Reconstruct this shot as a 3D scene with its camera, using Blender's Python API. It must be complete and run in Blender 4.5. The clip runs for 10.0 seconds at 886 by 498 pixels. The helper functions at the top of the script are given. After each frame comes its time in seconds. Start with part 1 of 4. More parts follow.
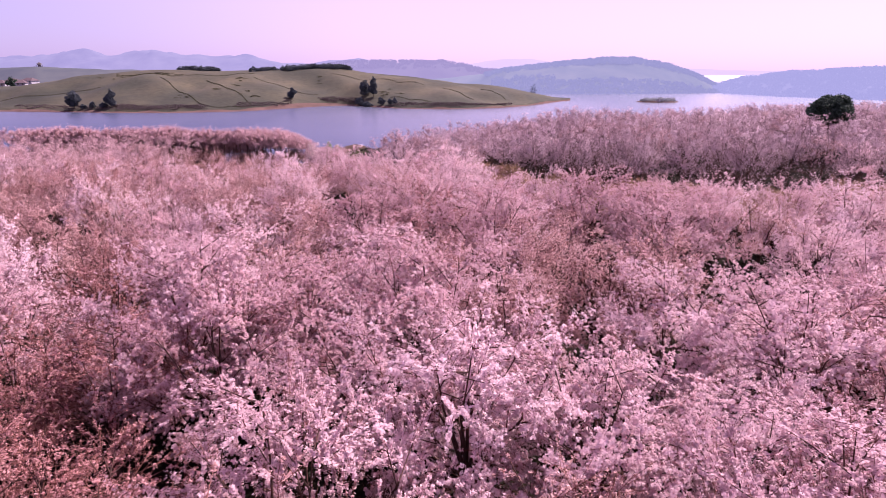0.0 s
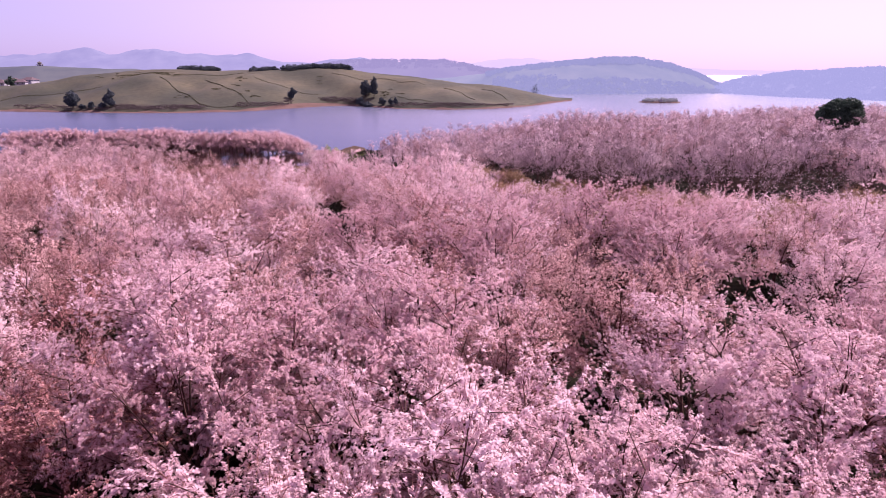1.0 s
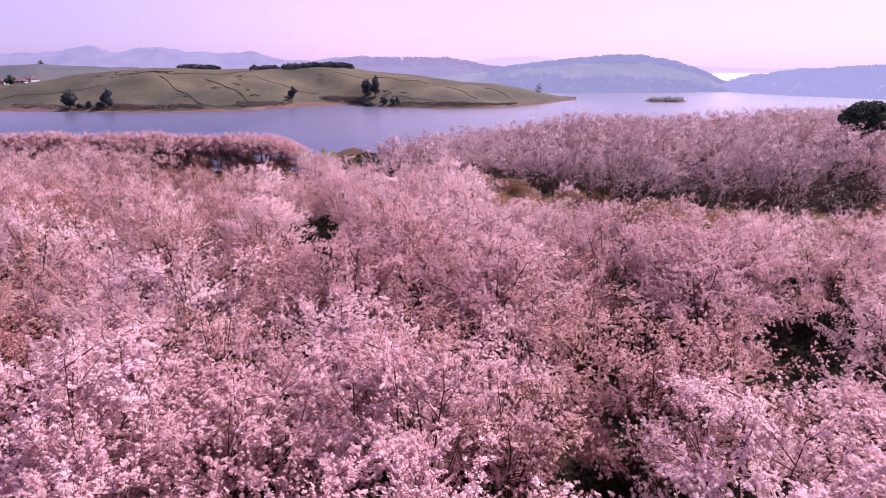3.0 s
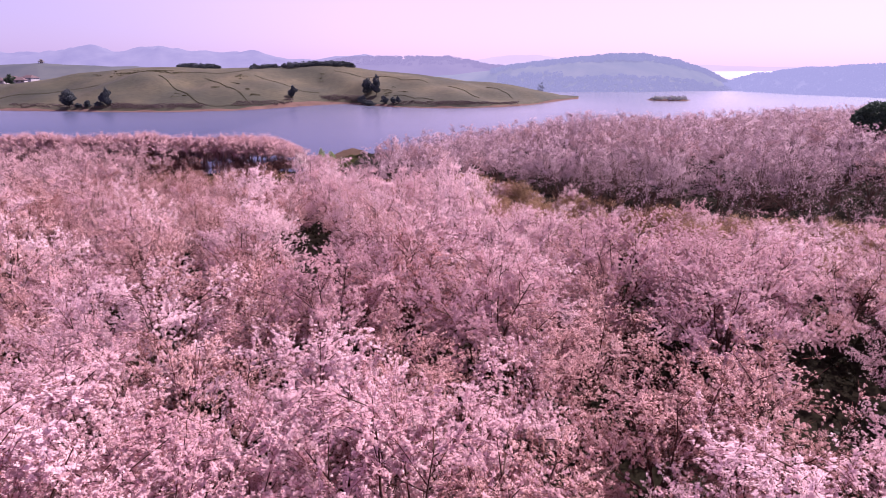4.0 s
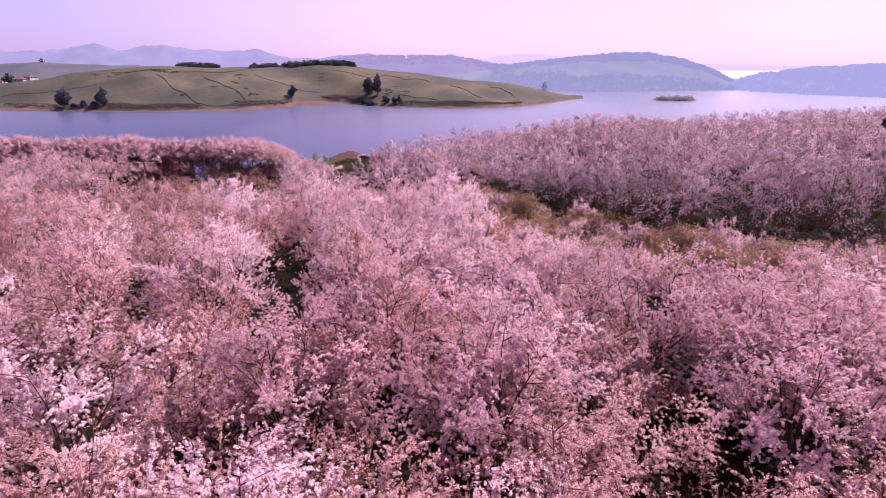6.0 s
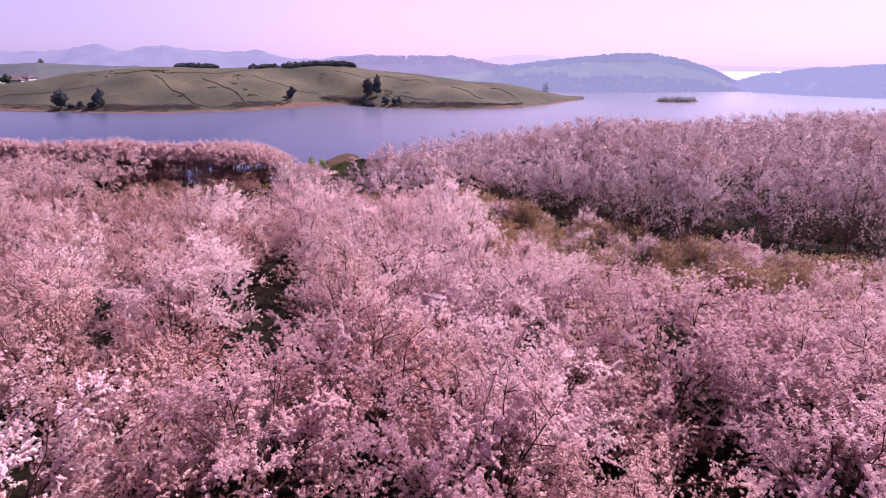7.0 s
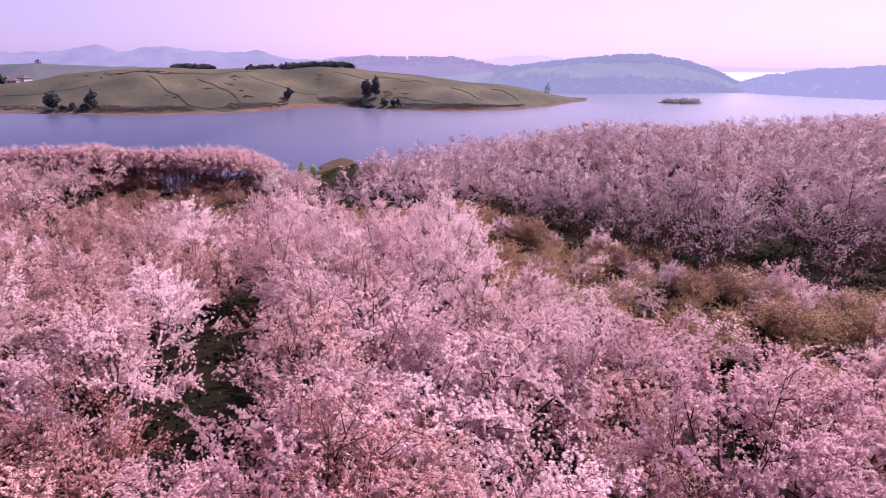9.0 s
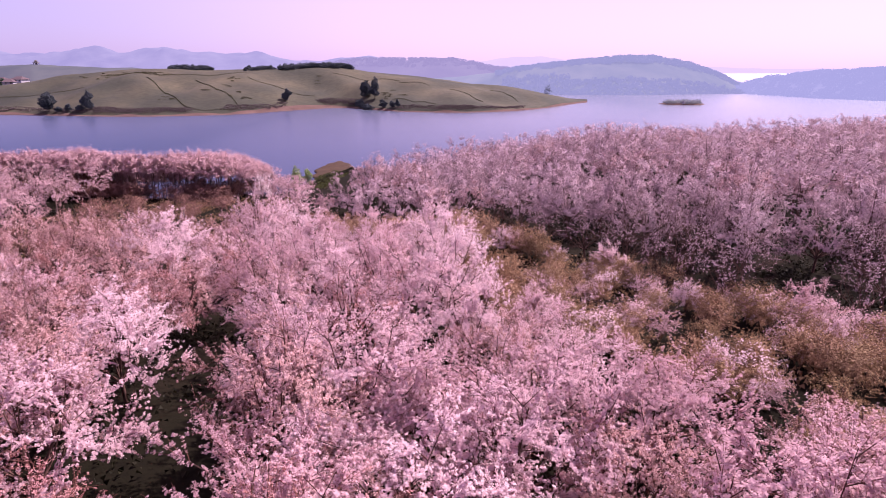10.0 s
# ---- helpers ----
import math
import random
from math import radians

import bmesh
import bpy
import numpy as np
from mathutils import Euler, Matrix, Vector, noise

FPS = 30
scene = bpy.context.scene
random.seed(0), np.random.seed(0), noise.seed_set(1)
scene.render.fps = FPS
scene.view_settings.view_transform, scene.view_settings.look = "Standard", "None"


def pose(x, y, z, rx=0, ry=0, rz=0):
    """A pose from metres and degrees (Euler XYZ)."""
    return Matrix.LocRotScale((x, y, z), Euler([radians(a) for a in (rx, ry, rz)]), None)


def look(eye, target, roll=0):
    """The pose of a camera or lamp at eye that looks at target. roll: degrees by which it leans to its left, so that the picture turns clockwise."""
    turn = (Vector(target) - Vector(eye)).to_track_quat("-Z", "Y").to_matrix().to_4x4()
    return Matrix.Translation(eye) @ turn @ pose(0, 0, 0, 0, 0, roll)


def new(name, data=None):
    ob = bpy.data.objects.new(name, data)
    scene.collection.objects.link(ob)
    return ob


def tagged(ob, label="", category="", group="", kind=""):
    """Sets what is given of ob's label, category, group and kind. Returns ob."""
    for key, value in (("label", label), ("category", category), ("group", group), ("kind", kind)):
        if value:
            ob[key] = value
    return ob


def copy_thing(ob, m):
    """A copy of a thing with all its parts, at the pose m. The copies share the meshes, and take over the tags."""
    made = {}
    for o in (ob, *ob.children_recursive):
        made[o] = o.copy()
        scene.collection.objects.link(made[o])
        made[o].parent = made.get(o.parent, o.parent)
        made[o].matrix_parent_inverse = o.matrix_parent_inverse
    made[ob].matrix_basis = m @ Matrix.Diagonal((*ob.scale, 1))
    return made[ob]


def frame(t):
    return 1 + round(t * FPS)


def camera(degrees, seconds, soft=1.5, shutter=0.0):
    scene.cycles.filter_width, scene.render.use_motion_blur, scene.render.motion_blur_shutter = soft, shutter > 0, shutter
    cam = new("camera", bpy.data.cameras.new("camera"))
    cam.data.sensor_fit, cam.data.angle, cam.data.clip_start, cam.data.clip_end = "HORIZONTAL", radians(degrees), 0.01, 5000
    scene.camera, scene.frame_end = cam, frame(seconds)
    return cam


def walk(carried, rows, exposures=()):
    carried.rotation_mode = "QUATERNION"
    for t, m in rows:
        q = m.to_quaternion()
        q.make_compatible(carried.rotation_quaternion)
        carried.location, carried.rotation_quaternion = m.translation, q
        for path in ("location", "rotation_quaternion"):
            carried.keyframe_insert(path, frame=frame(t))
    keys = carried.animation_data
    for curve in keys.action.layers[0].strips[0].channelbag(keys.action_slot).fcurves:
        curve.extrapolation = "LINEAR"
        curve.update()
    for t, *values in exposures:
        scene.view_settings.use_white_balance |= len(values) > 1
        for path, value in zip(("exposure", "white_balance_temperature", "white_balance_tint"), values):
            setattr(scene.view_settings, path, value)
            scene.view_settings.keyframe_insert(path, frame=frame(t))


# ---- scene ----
# ---------------------------------------------------------------- camera
cam = camera(73.7, 10.0, soft=0.7)
EYE = 17.5                      # first eye above the lake, which lies at z = 0
ROWS = [                        # seconds, x, y, z, yaw, pitch, roll
    (0.0, 0.000, 0.000, 0.000, 0.000, -16.607, 0.000),
    (0.5, 0.061, 1.039, 0.217, 0.050, -16.638, 0.033),
    (1.0, 0.161, 2.053, 0.419, 0.112, -16.677, 0.064),
    (1.5, 0.251, 3.192, 0.619, 0.179, -16.721, 0.081),
    (2.0, 0.352, 4.255, 0.731, 0.254, -16.767, 0.087),
    (2.5, 0.473, 5.465, 0.761, 0.336, -16.810, 0.077),
    (4.0, 0.821, 9.024, 0.851, 0.591, -16.969, -0.004),
    (4.5, 0.917, 10.299, 0.843, 0.673, -17.018, -0.008),
    (5.0, 1.028, 11.748, 0.887, 0.753, -17.052, -0.007),
    (5.5, 1.149, 13.125, 0.961, 0.826, -17.072, 0.001),
    (7.0, 1.430, 17.247, 1.035, 0.929, -16.988, 0.072),
    (7.5, 1.514, 18.643, 1.044, 0.959, -16.966, 0.083),
    (8.0, 1.593, 20.008, 1.066, 0.974, -16.955, 0.094),
    (8.5, 1.669, 21.386, 1.102, 0.982, -16.944, 0.100),
    (9.0, 1.776, 22.979, 1.112, 0.993, -16.924, 0.103),
    (9.5, 1.896, 24.458, 1.138, 0.994, -16.886, 0.092),
    (10.0, 2.008, 25.896, 1.170, 1.008, -16.834, 0.083),
]
walk(cam, [(t, pose(x, y, EYE + z, 90 + pitch, 0, yaw) @ pose(0, 0, 0, 0, 0, roll)) for t, x, y, z, yaw, pitch, roll in ROWS],
     [(0.0, 1.35, 6300, 38), (10.0, 1.35, 6300, 38)])

# ---------------------------------------------------------------- sky and sun
SUN_SIDE, SUN_UP = 54.0, 50.0        # degrees to the right of +y, degrees above the horizon
sun_way = Vector((math.sin(radians(SUN_SIDE)) * math.cos(radians(SUN_UP)),
                  math.cos(radians(SUN_SIDE)) * math.cos(radians(SUN_UP)), math.sin(radians(SUN_UP))))
world = bpy.data.worlds.new("sky")
scene.world = world
world.use_nodes = True
wn = world.node_tree.nodes
wl = world.node_tree.links
wn.clear()
sky = wn.new("ShaderNodeTexSky")
sky.sky_type, sky.sun_disc = "NISHITA", False
sky.sun_elevation, sky.sun_rotation = radians(SUN_UP), radians(SUN_SIDE)
sky.altitude, sky.air_density, sky.dust_density, sky.ozone_density = 1200, 1.0, 3.5, 2.0
haze = wn.new("ShaderNodeMix")             # thick spring haze over the clear sky
haze.data_type = "RGBA"
haze.inputs[0].default_value = 0.62
way = wn.new("ShaderNodeTexCoord")
toward = wn.new("ShaderNodeVectorMath")      # the haze scatters more light forward, on the sun's side
toward.operation = "DOT_PRODUCT"
toward.inputs[1].default_value = sun_way
glow = wn.new("ShaderNodeValToRGB")
glow.color_ramp.interpolation = "EASE"
glow.color_ramp.elements[0].position, glow.color_ramp.elements[0].color = 0.0, (0.47, 0.36, 0.65, 1)
glow.color_ramp.elements[1].position, glow.color_ramp.elements[1].color = 0.42, (0.80, 0.555, 0.84, 1)
tenfold = wn.new("ShaderNodeVectorMath")
tenfold.operation = "SCALE"
tenfold.inputs["Scale"].default_value = 10.0
wl.new(way.outputs["Generated"], toward.inputs[0])
wl.new(toward.outputs["Value"], glow.inputs[0])
wl.new(glow.outputs[0], tenfold.inputs[0])
wl.new(tenfold.outputs[0], haze.inputs[7])
bg = wn.new("ShaderNodeBackground")
bg.inputs["Strength"].default_value = 0.0575
wo = wn.new("ShaderNodeOutputWorld")
wl.new(sky.outputs[0], haze.inputs[6])
wl.new(haze.outputs[2], bg.inputs[0])
wl.new(bg.outputs[0], wo.inputs[0])

sun_data = bpy.data.lights.new("sun", "SUN")
sun_data.energy, sun_data.angle, sun_data.color = 4.5, radians(0.6), (1.0, 0.93, 0.84)
sun = new("sun", sun_data)
sun.matrix_world = look(sun_way * 300, (0, 0, 0))


# ---------------------------------------------------------------- materials
def material(name):
    m = bpy.data.materials.new(name)
    m.use_nodes = True
    n, l = m.node_tree.nodes, m.node_tree.links
    n.clear()
    out = n.new("ShaderNodeOutputMaterial")
    return m, n, l, out


def ramp(n, stops):
    r = n.new("ShaderNodeValToRGB")
    while len(r.color_ramp.elements) < len(stops):
        r.color_ramp.elements.new(0.5)
    for e, (at, c) in zip(r.color_ramp.elements, stops):
        e.position, e.color = at, (*c, 1)
    return r


def noise_tex(n, l, scale, detail=4, rough=0.6, coord="Object"):
    c = n.new("ShaderNodeTexCoord")
    t = n.new("ShaderNodeTexNoise")
    t.inputs["Scale"].default_value, t.inputs["Detail"].default_value, t.inputs["Roughness"].default_value = scale, detail, rough
    l.new(c.outputs[coord], t.inputs["Vector"])
    return t


def mix_colour(n, l, a, b, factor, kind="MIX"):
    m = n.new("ShaderNodeMix")
    m.data_type, m.blend_type = "RGBA", kind
    for socket, value in ((m.inputs[0], factor), (m.inputs[6], a), (m.inputs[7], b)):
        if hasattr(value, "is_output"):
            l.new(value, socket)
        else:
            socket.default_value = value if isinstance(value, (int, float)) else (*value, 1)
    return m.outputs[2]


def leafy(name, dark, light, tree_dark, tree_light, through_part=0.3, rough=0.6):
    """Petals or leaves: they differ one from another and from tree to tree, and let some light through."""
    m, n, l, out = material(name)
    geo, info = n.new("ShaderNodeNewGeometry"), n.new("ShaderNodeObjectInfo")
    one = ramp(n, [(0.0, dark), (0.45, tuple((a + b) / 2 for a, b in zip(dark, light))), (1.0, light)])
    l.new(geo.outputs["Random Per Island"], one.inputs[0])
    tint = ramp(n, [(0.0, tree_dark), (1.0, tree_light)])
    l.new(info.outputs["Random"], tint.inputs[0])
    colour = mix_colour(n, l, one.outputs[0], tint.outputs[0], 1.0, "MULTIPLY")
    b = n.new("ShaderNodeBsdfPrincipled")
    b.inputs["Roughness"].default_value = rough
    b.inputs["Specular IOR Level"].default_value = 0.08
    t = n.new("ShaderNodeBsdfTranslucent")
    mx = n.new("ShaderNodeMixShader")
    mx.inputs[0].default_value = through_part
    l.new(colour, b.inputs["Base Color"])
    l.new(colour, t.inputs["Color"])
    l.new(b.outputs[0], mx.inputs[1])
    l.new(t.outputs[0], mx.inputs[2])
    l.new(mx.outputs[0], out.inputs[0])
    return m


def earthy(name, stops, scale, fine, bump=0.3, rough=0.9, distance=0.05):
    """Soil, grass, bark: two scales of mottling and a bump."""
    m, n, l, out = material(name)
    big, small = noise_tex(n, l, scale, 5), noise_tex(n, l, fine, 6, 0.7)
    r = ramp(n, stops)
    add = n.new("ShaderNodeMath")
    add.operation = "MULTIPLY_ADD"
    l.new(small.outputs[0], add.inputs[0])
    add.inputs[1].default_value = 0.6
    sub = n.new("ShaderNodeMath")
    sub.operation = "MULTIPLY_ADD"
    l.new(big.outputs[0], sub.inputs[0])
    sub.inputs[1].default_value, sub.inputs[2].default_value = 1.0, -0.3
    l.new(sub.outputs[0], add.inputs[2])
    l.new(add.outputs[0], r.inputs[0])
    b = n.new("ShaderNodeBsdfPrincipled")
    b.inputs["Roughness"].default_value = rough
    b.inputs["Specular IOR Level"].default_value = 0.04
    bp = n.new("ShaderNodeBump")
    bp.inputs["Strength"].default_value, bp.inputs["Distance"].default_value = bump, distance
    l.new(small.outputs[0], bp.inputs["Height"])
    l.new(r.outputs[0], b.inputs["Base Color"])
    l.new(bp.outputs[0], b.inputs["Normal"])
    l.new(b.outputs[0], out.inputs[0])
    return m


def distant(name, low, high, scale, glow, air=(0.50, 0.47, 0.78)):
    """Far hills: mottled woods, with the haze of kilometres of lit air put in as emission."""
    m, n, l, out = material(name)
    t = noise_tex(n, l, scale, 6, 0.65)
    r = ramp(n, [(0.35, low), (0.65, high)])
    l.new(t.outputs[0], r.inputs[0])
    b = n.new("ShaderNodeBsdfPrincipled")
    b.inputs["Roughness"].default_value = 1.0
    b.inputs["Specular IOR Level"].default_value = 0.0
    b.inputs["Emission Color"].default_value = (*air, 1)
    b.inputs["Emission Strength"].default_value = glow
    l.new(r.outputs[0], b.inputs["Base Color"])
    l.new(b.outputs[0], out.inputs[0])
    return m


blossom_pink = leafy("blossom_pink", (0.71, 0.525, 0.55), (0.79, 0.635, 0.665), (0.77, 0.64, 0.66), (1.0, 0.98, 1.0), 0.50)
# mauve blossom, deepened so the colour also carries the far mound's shade
blossom_mauve_shade = leafy("blossom_mauve_shade", (0.43, 0.295, 0.325), (0.54, 0.405, 0.44), (0.78, 0.71, 0.75), (1.0, 1.0, 1.0), 0.25)
blossom_red = leafy("blossom_red", (0.41, 0.222, 0.205), (0.71, 0.525, 0.53), (0.85, 0.76, 0.75), (1.0, 0.95, 0.95), 0.35)
blossom_bud = leafy("blossom_bud", (0.27, 0.105, 0.095), (0.66, 0.41, 0.42), (0.85, 0.75, 0.72), (1.0, 0.95, 0.95), 0.40)
blossom_white = leafy("blossom_white", (0.60, 0.42, 0.42), (0.92, 0.82, 0.80), (0.9, 0.9, 0.9), (1, 1, 1), 0.35)
bud_bronze = leafy("bud_bronze", (0.14, 0.082, 0.048), (0.36, 0.235, 0.135), (0.8, 0.8, 0.7), (1, 1, 1), 0.25)
bud_tan = leafy("bud_tan", (0.20, 0.108, 0.066), (0.44, 0.275, 0.18), (0.8, 0.8, 0.7), (1, 1, 1), 0.3)
blossom_grove = leafy("blossom_grove", (0.47, 0.30, 0.315), (0.62, 0.445, 0.47), (0.75, 0.65, 0.66), (1.0, 1.0, 1.0), 0.40)
blossom_dull = leafy("blossom_dull", (0.27, 0.145, 0.145), (0.52, 0.34, 0.355), (0.85, 0.82, 0.85), (1.0, 1.0, 1.0), 0.30)
leaf_dark = leafy("leaf_dark", (0.020, 0.036, 0.028), (0.070, 0.105, 0.072), (0.8, 0.8, 0.8), (1, 1, 1), 0.15)
# brown brush lifted towards grey, with the haze put into its colour
brush_haze = leafy("brush_haze", (0.075, 0.058, 0.058), (0.110, 0.084, 0.082), (0.8, 0.8, 0.8), (1, 1, 1), 0.15)
leaf_pale = leafy("leaf_pale", (0.16, 0.22, 0.08), (0.36, 0.42, 0.20), (0.9, 0.9, 0.9), (1, 1, 1), 0.3)
# near-black leaf colours carry the shade of the orchard floor and bank
weed_shaded = leafy("weed_shaded", (0.007, 0.007, 0.004), (0.020, 0.018, 0.009), (0.8, 0.8, 0.8), (1, 1, 1), 0.15)
grass_leaf = leafy("grass_leaf", (0.04, 0.045, 0.018), (0.095, 0.10, 0.035), (0.9, 0.9, 0.9), (1, 1, 1), 0.3)
# leaf colour lightened and blued: haze over the far shore is painted in
leaf_haze = leafy("leaf_haze", (0.052, 0.064, 0.075), (0.082, 0.098, 0.106), (0.85, 0.85, 0.85), (1, 1, 1), 0.15)
bud_red = leafy("bud_red", (0.13, 0.055, 0.045), (0.36, 0.20, 0.16), (0.8, 0.8, 0.8), (1, 1, 1), 0.25)
hedge_leaf = leafy("hedge_leaf", (0.045, 0.047, 0.026), (0.090, 0.085, 0.045), (0.8, 0.8, 0.8), (1, 1, 1), 0.15)
bark = earthy("bark", [(0.2, (0.032, 0.018, 0.016)), (0.8, (0.11, 0.062, 0.052))], 3, 30, 0.5, 0.85, 0.01)
twig_red = earthy("twig_red", [(0.2, (0.09, 0.035, 0.03)), (0.8, (0.21, 0.09, 0.075))], 3, 30, 0.3, 0.8, 0.01)
trunk_grey = earthy("trunk_grey", [(0.2, (0.10, 0.068, 0.062)), (0.8, (0.25, 0.17, 0.15))], 3, 30, 0.4, 0.85, 0.01)
stem_tan = earthy("stem_tan", [(0.2, (0.11, 0.062, 0.040)), (0.8, (0.25, 0.155, 0.10))], 3, 30, 0.3, 0.8, 0.01)
# base colours near black: shade under the trees is put into the soil
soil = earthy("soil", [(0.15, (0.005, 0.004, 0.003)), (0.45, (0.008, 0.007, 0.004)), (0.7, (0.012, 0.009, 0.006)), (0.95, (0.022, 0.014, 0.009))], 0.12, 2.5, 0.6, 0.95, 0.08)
bank_earth = earthy("bank_earth", [(0.2, (0.06, 0.038, 0.034)), (0.8, (0.13, 0.082, 0.070))], 0.1, 1.2, 0.5, 0.95, 0.15)
# the distant woods and mountains here emit a bluish haze of their own
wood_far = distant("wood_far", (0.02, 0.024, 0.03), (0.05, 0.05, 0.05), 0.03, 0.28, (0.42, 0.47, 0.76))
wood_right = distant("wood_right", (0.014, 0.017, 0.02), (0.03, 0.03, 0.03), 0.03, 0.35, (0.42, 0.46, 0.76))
# islet and village leaves: pale base colours hold the haze across the water
leaf_islet_haze = leafy("leaf_islet_haze", (0.22, 0.24, 0.26), (0.33, 0.35, 0.36), (0.9, 0.9, 0.9), (1, 1, 1), 0.3)
leaf_village_haze = leafy("leaf_village_haze", (0.085, 0.070, 0.080), (0.16, 0.128, 0.135), (0.9, 0.9, 0.9), (1, 1, 1), 0.25)
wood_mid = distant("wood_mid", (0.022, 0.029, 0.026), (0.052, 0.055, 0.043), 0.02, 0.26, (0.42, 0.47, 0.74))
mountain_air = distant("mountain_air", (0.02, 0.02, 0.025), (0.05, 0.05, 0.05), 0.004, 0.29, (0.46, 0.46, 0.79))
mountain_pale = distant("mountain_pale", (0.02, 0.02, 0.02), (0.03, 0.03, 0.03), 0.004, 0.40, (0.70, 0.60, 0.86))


def make_water():
    m, n, l, out = material("lake_water")
    c = n.new("ShaderNodeTexCoord")
    mp = n.new("ShaderNodeMapping")
    mp.inputs["Scale"].default_value = (1.0, 2.2, 1.0)
    l.new(c.outputs["Object"], mp.inputs[0])
    a, b2 = n.new("ShaderNodeTexNoise"), n.new("ShaderNodeTexNoise")
    a.inputs["Scale"].default_value, a.inputs["Detail"].default_value = 0.8, 5
    b2.inputs["Scale"].default_value, b2.inputs["Detail"].default_value = 0.02, 3
    l.new(mp.outputs[0], a.inputs[0])
    l.new(mp.outputs[0], b2.inputs[0])
    # roughness falls from west to east, by position
    sep = n.new("ShaderNodeSeparateXYZ")
    l.new(c.outputs["Object"], sep.inputs[0])
    calm = n.new("ShaderNodeMapRange")
    for socket, value in zip(("From Min", "From Max", "To Min", "To Max"), (-60, 120, 0.0, 0.75)):
        calm.inputs[socket].default_value = value
    l.new(sep.outputs[0], calm.inputs[0])
    rough_mix = n.new("ShaderNodeMath")
    rough_mix.operation = "MULTIPLY_ADD"
    l.new(b2.outputs[0], rough_mix.inputs[0])
    rough_mix.inputs[1].default_value = 0.4
    l.new(calm.outputs[0], rough_mix.inputs[2])
    rr = ramp(n, [(0.15, (0.26,) * 3), (0.55, (0.22,) * 3), (0.9, (0.18,) * 3)])
    l.new(rough_mix.outputs[0], rr.inputs[0])
    bp = n.new("ShaderNodeBump")
    bp.inputs["Strength"].default_value, bp.inputs["Distance"].default_value = 0.01, 0.2
    l.new(a.outputs[0], bp.inputs["Height"])
    body, gloss, fres, mx = n.new("ShaderNodeBsdfDiffuse"), n.new("ShaderNodeBsdfGlossy"), n.new("ShaderNodeFresnel"), n.new("ShaderNodeMixShader")
    body.inputs["Color"].default_value = (0.012, 0.026, 0.068, 1)
    gloss.inputs["Color"].default_value = (0.95, 0.95, 0.97, 1)
    mirror_grade = n.new("ShaderNodeMapRange")       # IOR by position: reflection dimmed in the west, brightened towards the east
    for socket, value in zip(("From Min", "From Max", "To Min", "To Max"), (-70, 110, 1.035, 1.30)):
        mirror_grade.inputs[socket].default_value = value
    l.new(sep.outputs[0], mirror_grade.inputs[0])
    l.new(mirror_grade.outputs[0], fres.inputs["IOR"])
    l.new(rr.outputs[0], gloss.inputs["Roughness"])
    l.new(bp.outputs[0], gloss.inputs["Normal"])
    l.new(fres.outputs[0], mx.inputs[0])
    l.new(body.outputs[0], mx.inputs[1])
    l.new(gloss.outputs[0], mx.inputs[2])
    l.new(mx.outputs[0], out.inputs[0])
    return m


def make_tea():
    """Tea slopes: rows of clipped bushes, mown paths, drier patches."""
    m, n, l, out = material("tea_slope")
    c = n.new("ShaderNodeTexCoord")
    mp = n.new("ShaderNodeMapping")
    mp.inputs["Rotation"].default_value = (0, 0, radians(24))
    l.new(c.outputs["Object"], mp.inputs[0])
    w = n.new("ShaderNodeTexWave")
    w.inputs["Scale"].default_value, w.inputs["Distortion"].default_value = 0.16, 3.0
    w.inputs["Detail"].default_value, w.inputs["Detail Scale"].default_value = 3, 0.25
    l.new(mp.outputs[0], w.inputs[0])
    big = noise_tex(n, l, 0.018, 5)
    fine = noise_tex(n, l, 0.5, 5, 0.7)
    r = ramp(n, [(0.32, (0.021, 0.024, 0.016)), (0.46, (0.036, 0.037, 0.025)), (0.56, (0.054, 0.050, 0.032)), (0.68, (0.088, 0.076, 0.046))])
    l.new(big.outputs[0], r.inputs[0])
    rows = mix_colour(n, l, (0.72, 0.74, 0.70), (1.0, 1.0, 1.0), w.outputs[0])
    c1 = mix_colour(n, l, r.outputs[0], rows, 0.4, "MULTIPLY")
    spots = ramp(n, [(0.33, (0.50, 0.52, 0.45)), (0.55, (1, 1, 1))])
    l.new(fine.outputs[0], spots.inputs[0])
    c2 = mix_colour(n, l, c1, spots.outputs[0], 0.6, "MULTIPLY")
    b = n.new("ShaderNodeBsdfPrincipled")
    b.inputs["Roughness"].default_value = 0.9
    b.inputs["Specular IOR Level"].default_value = 0.2
    bp = n.new("ShaderNodeBump")
    bp.inputs["Strength"].default_value, bp.inputs["Distance"].default_value = 0.3, 0.6
    l.new(fine.outputs[0], bp.inputs["Height"])
    l.new(bp.outputs[0], b.inputs["Normal"])
    l.new(c2, b.inputs["Base Color"])
    l.new(b.outputs[0], out.inputs[0])
    return m


def plain(name, colour, rough=0.7):
    return earthy(name, [(0.2, tuple(0.8 * v for v in colour)), (0.8, colour)], 0.5, 4, 0.2, rough, 0.02)


water_blue, tea_green = make_water(), make_tea()
# the red of roofs and columns is greyed to hold the far haze
plaster, roof_red_haze, roof_dark = plain("plaster", (0.34, 0.32, 0.34)), plain("roof_red_haze", (0.10, 0.072, 0.08)), plain("roof_dark", (0.10, 0.09, 0.09))


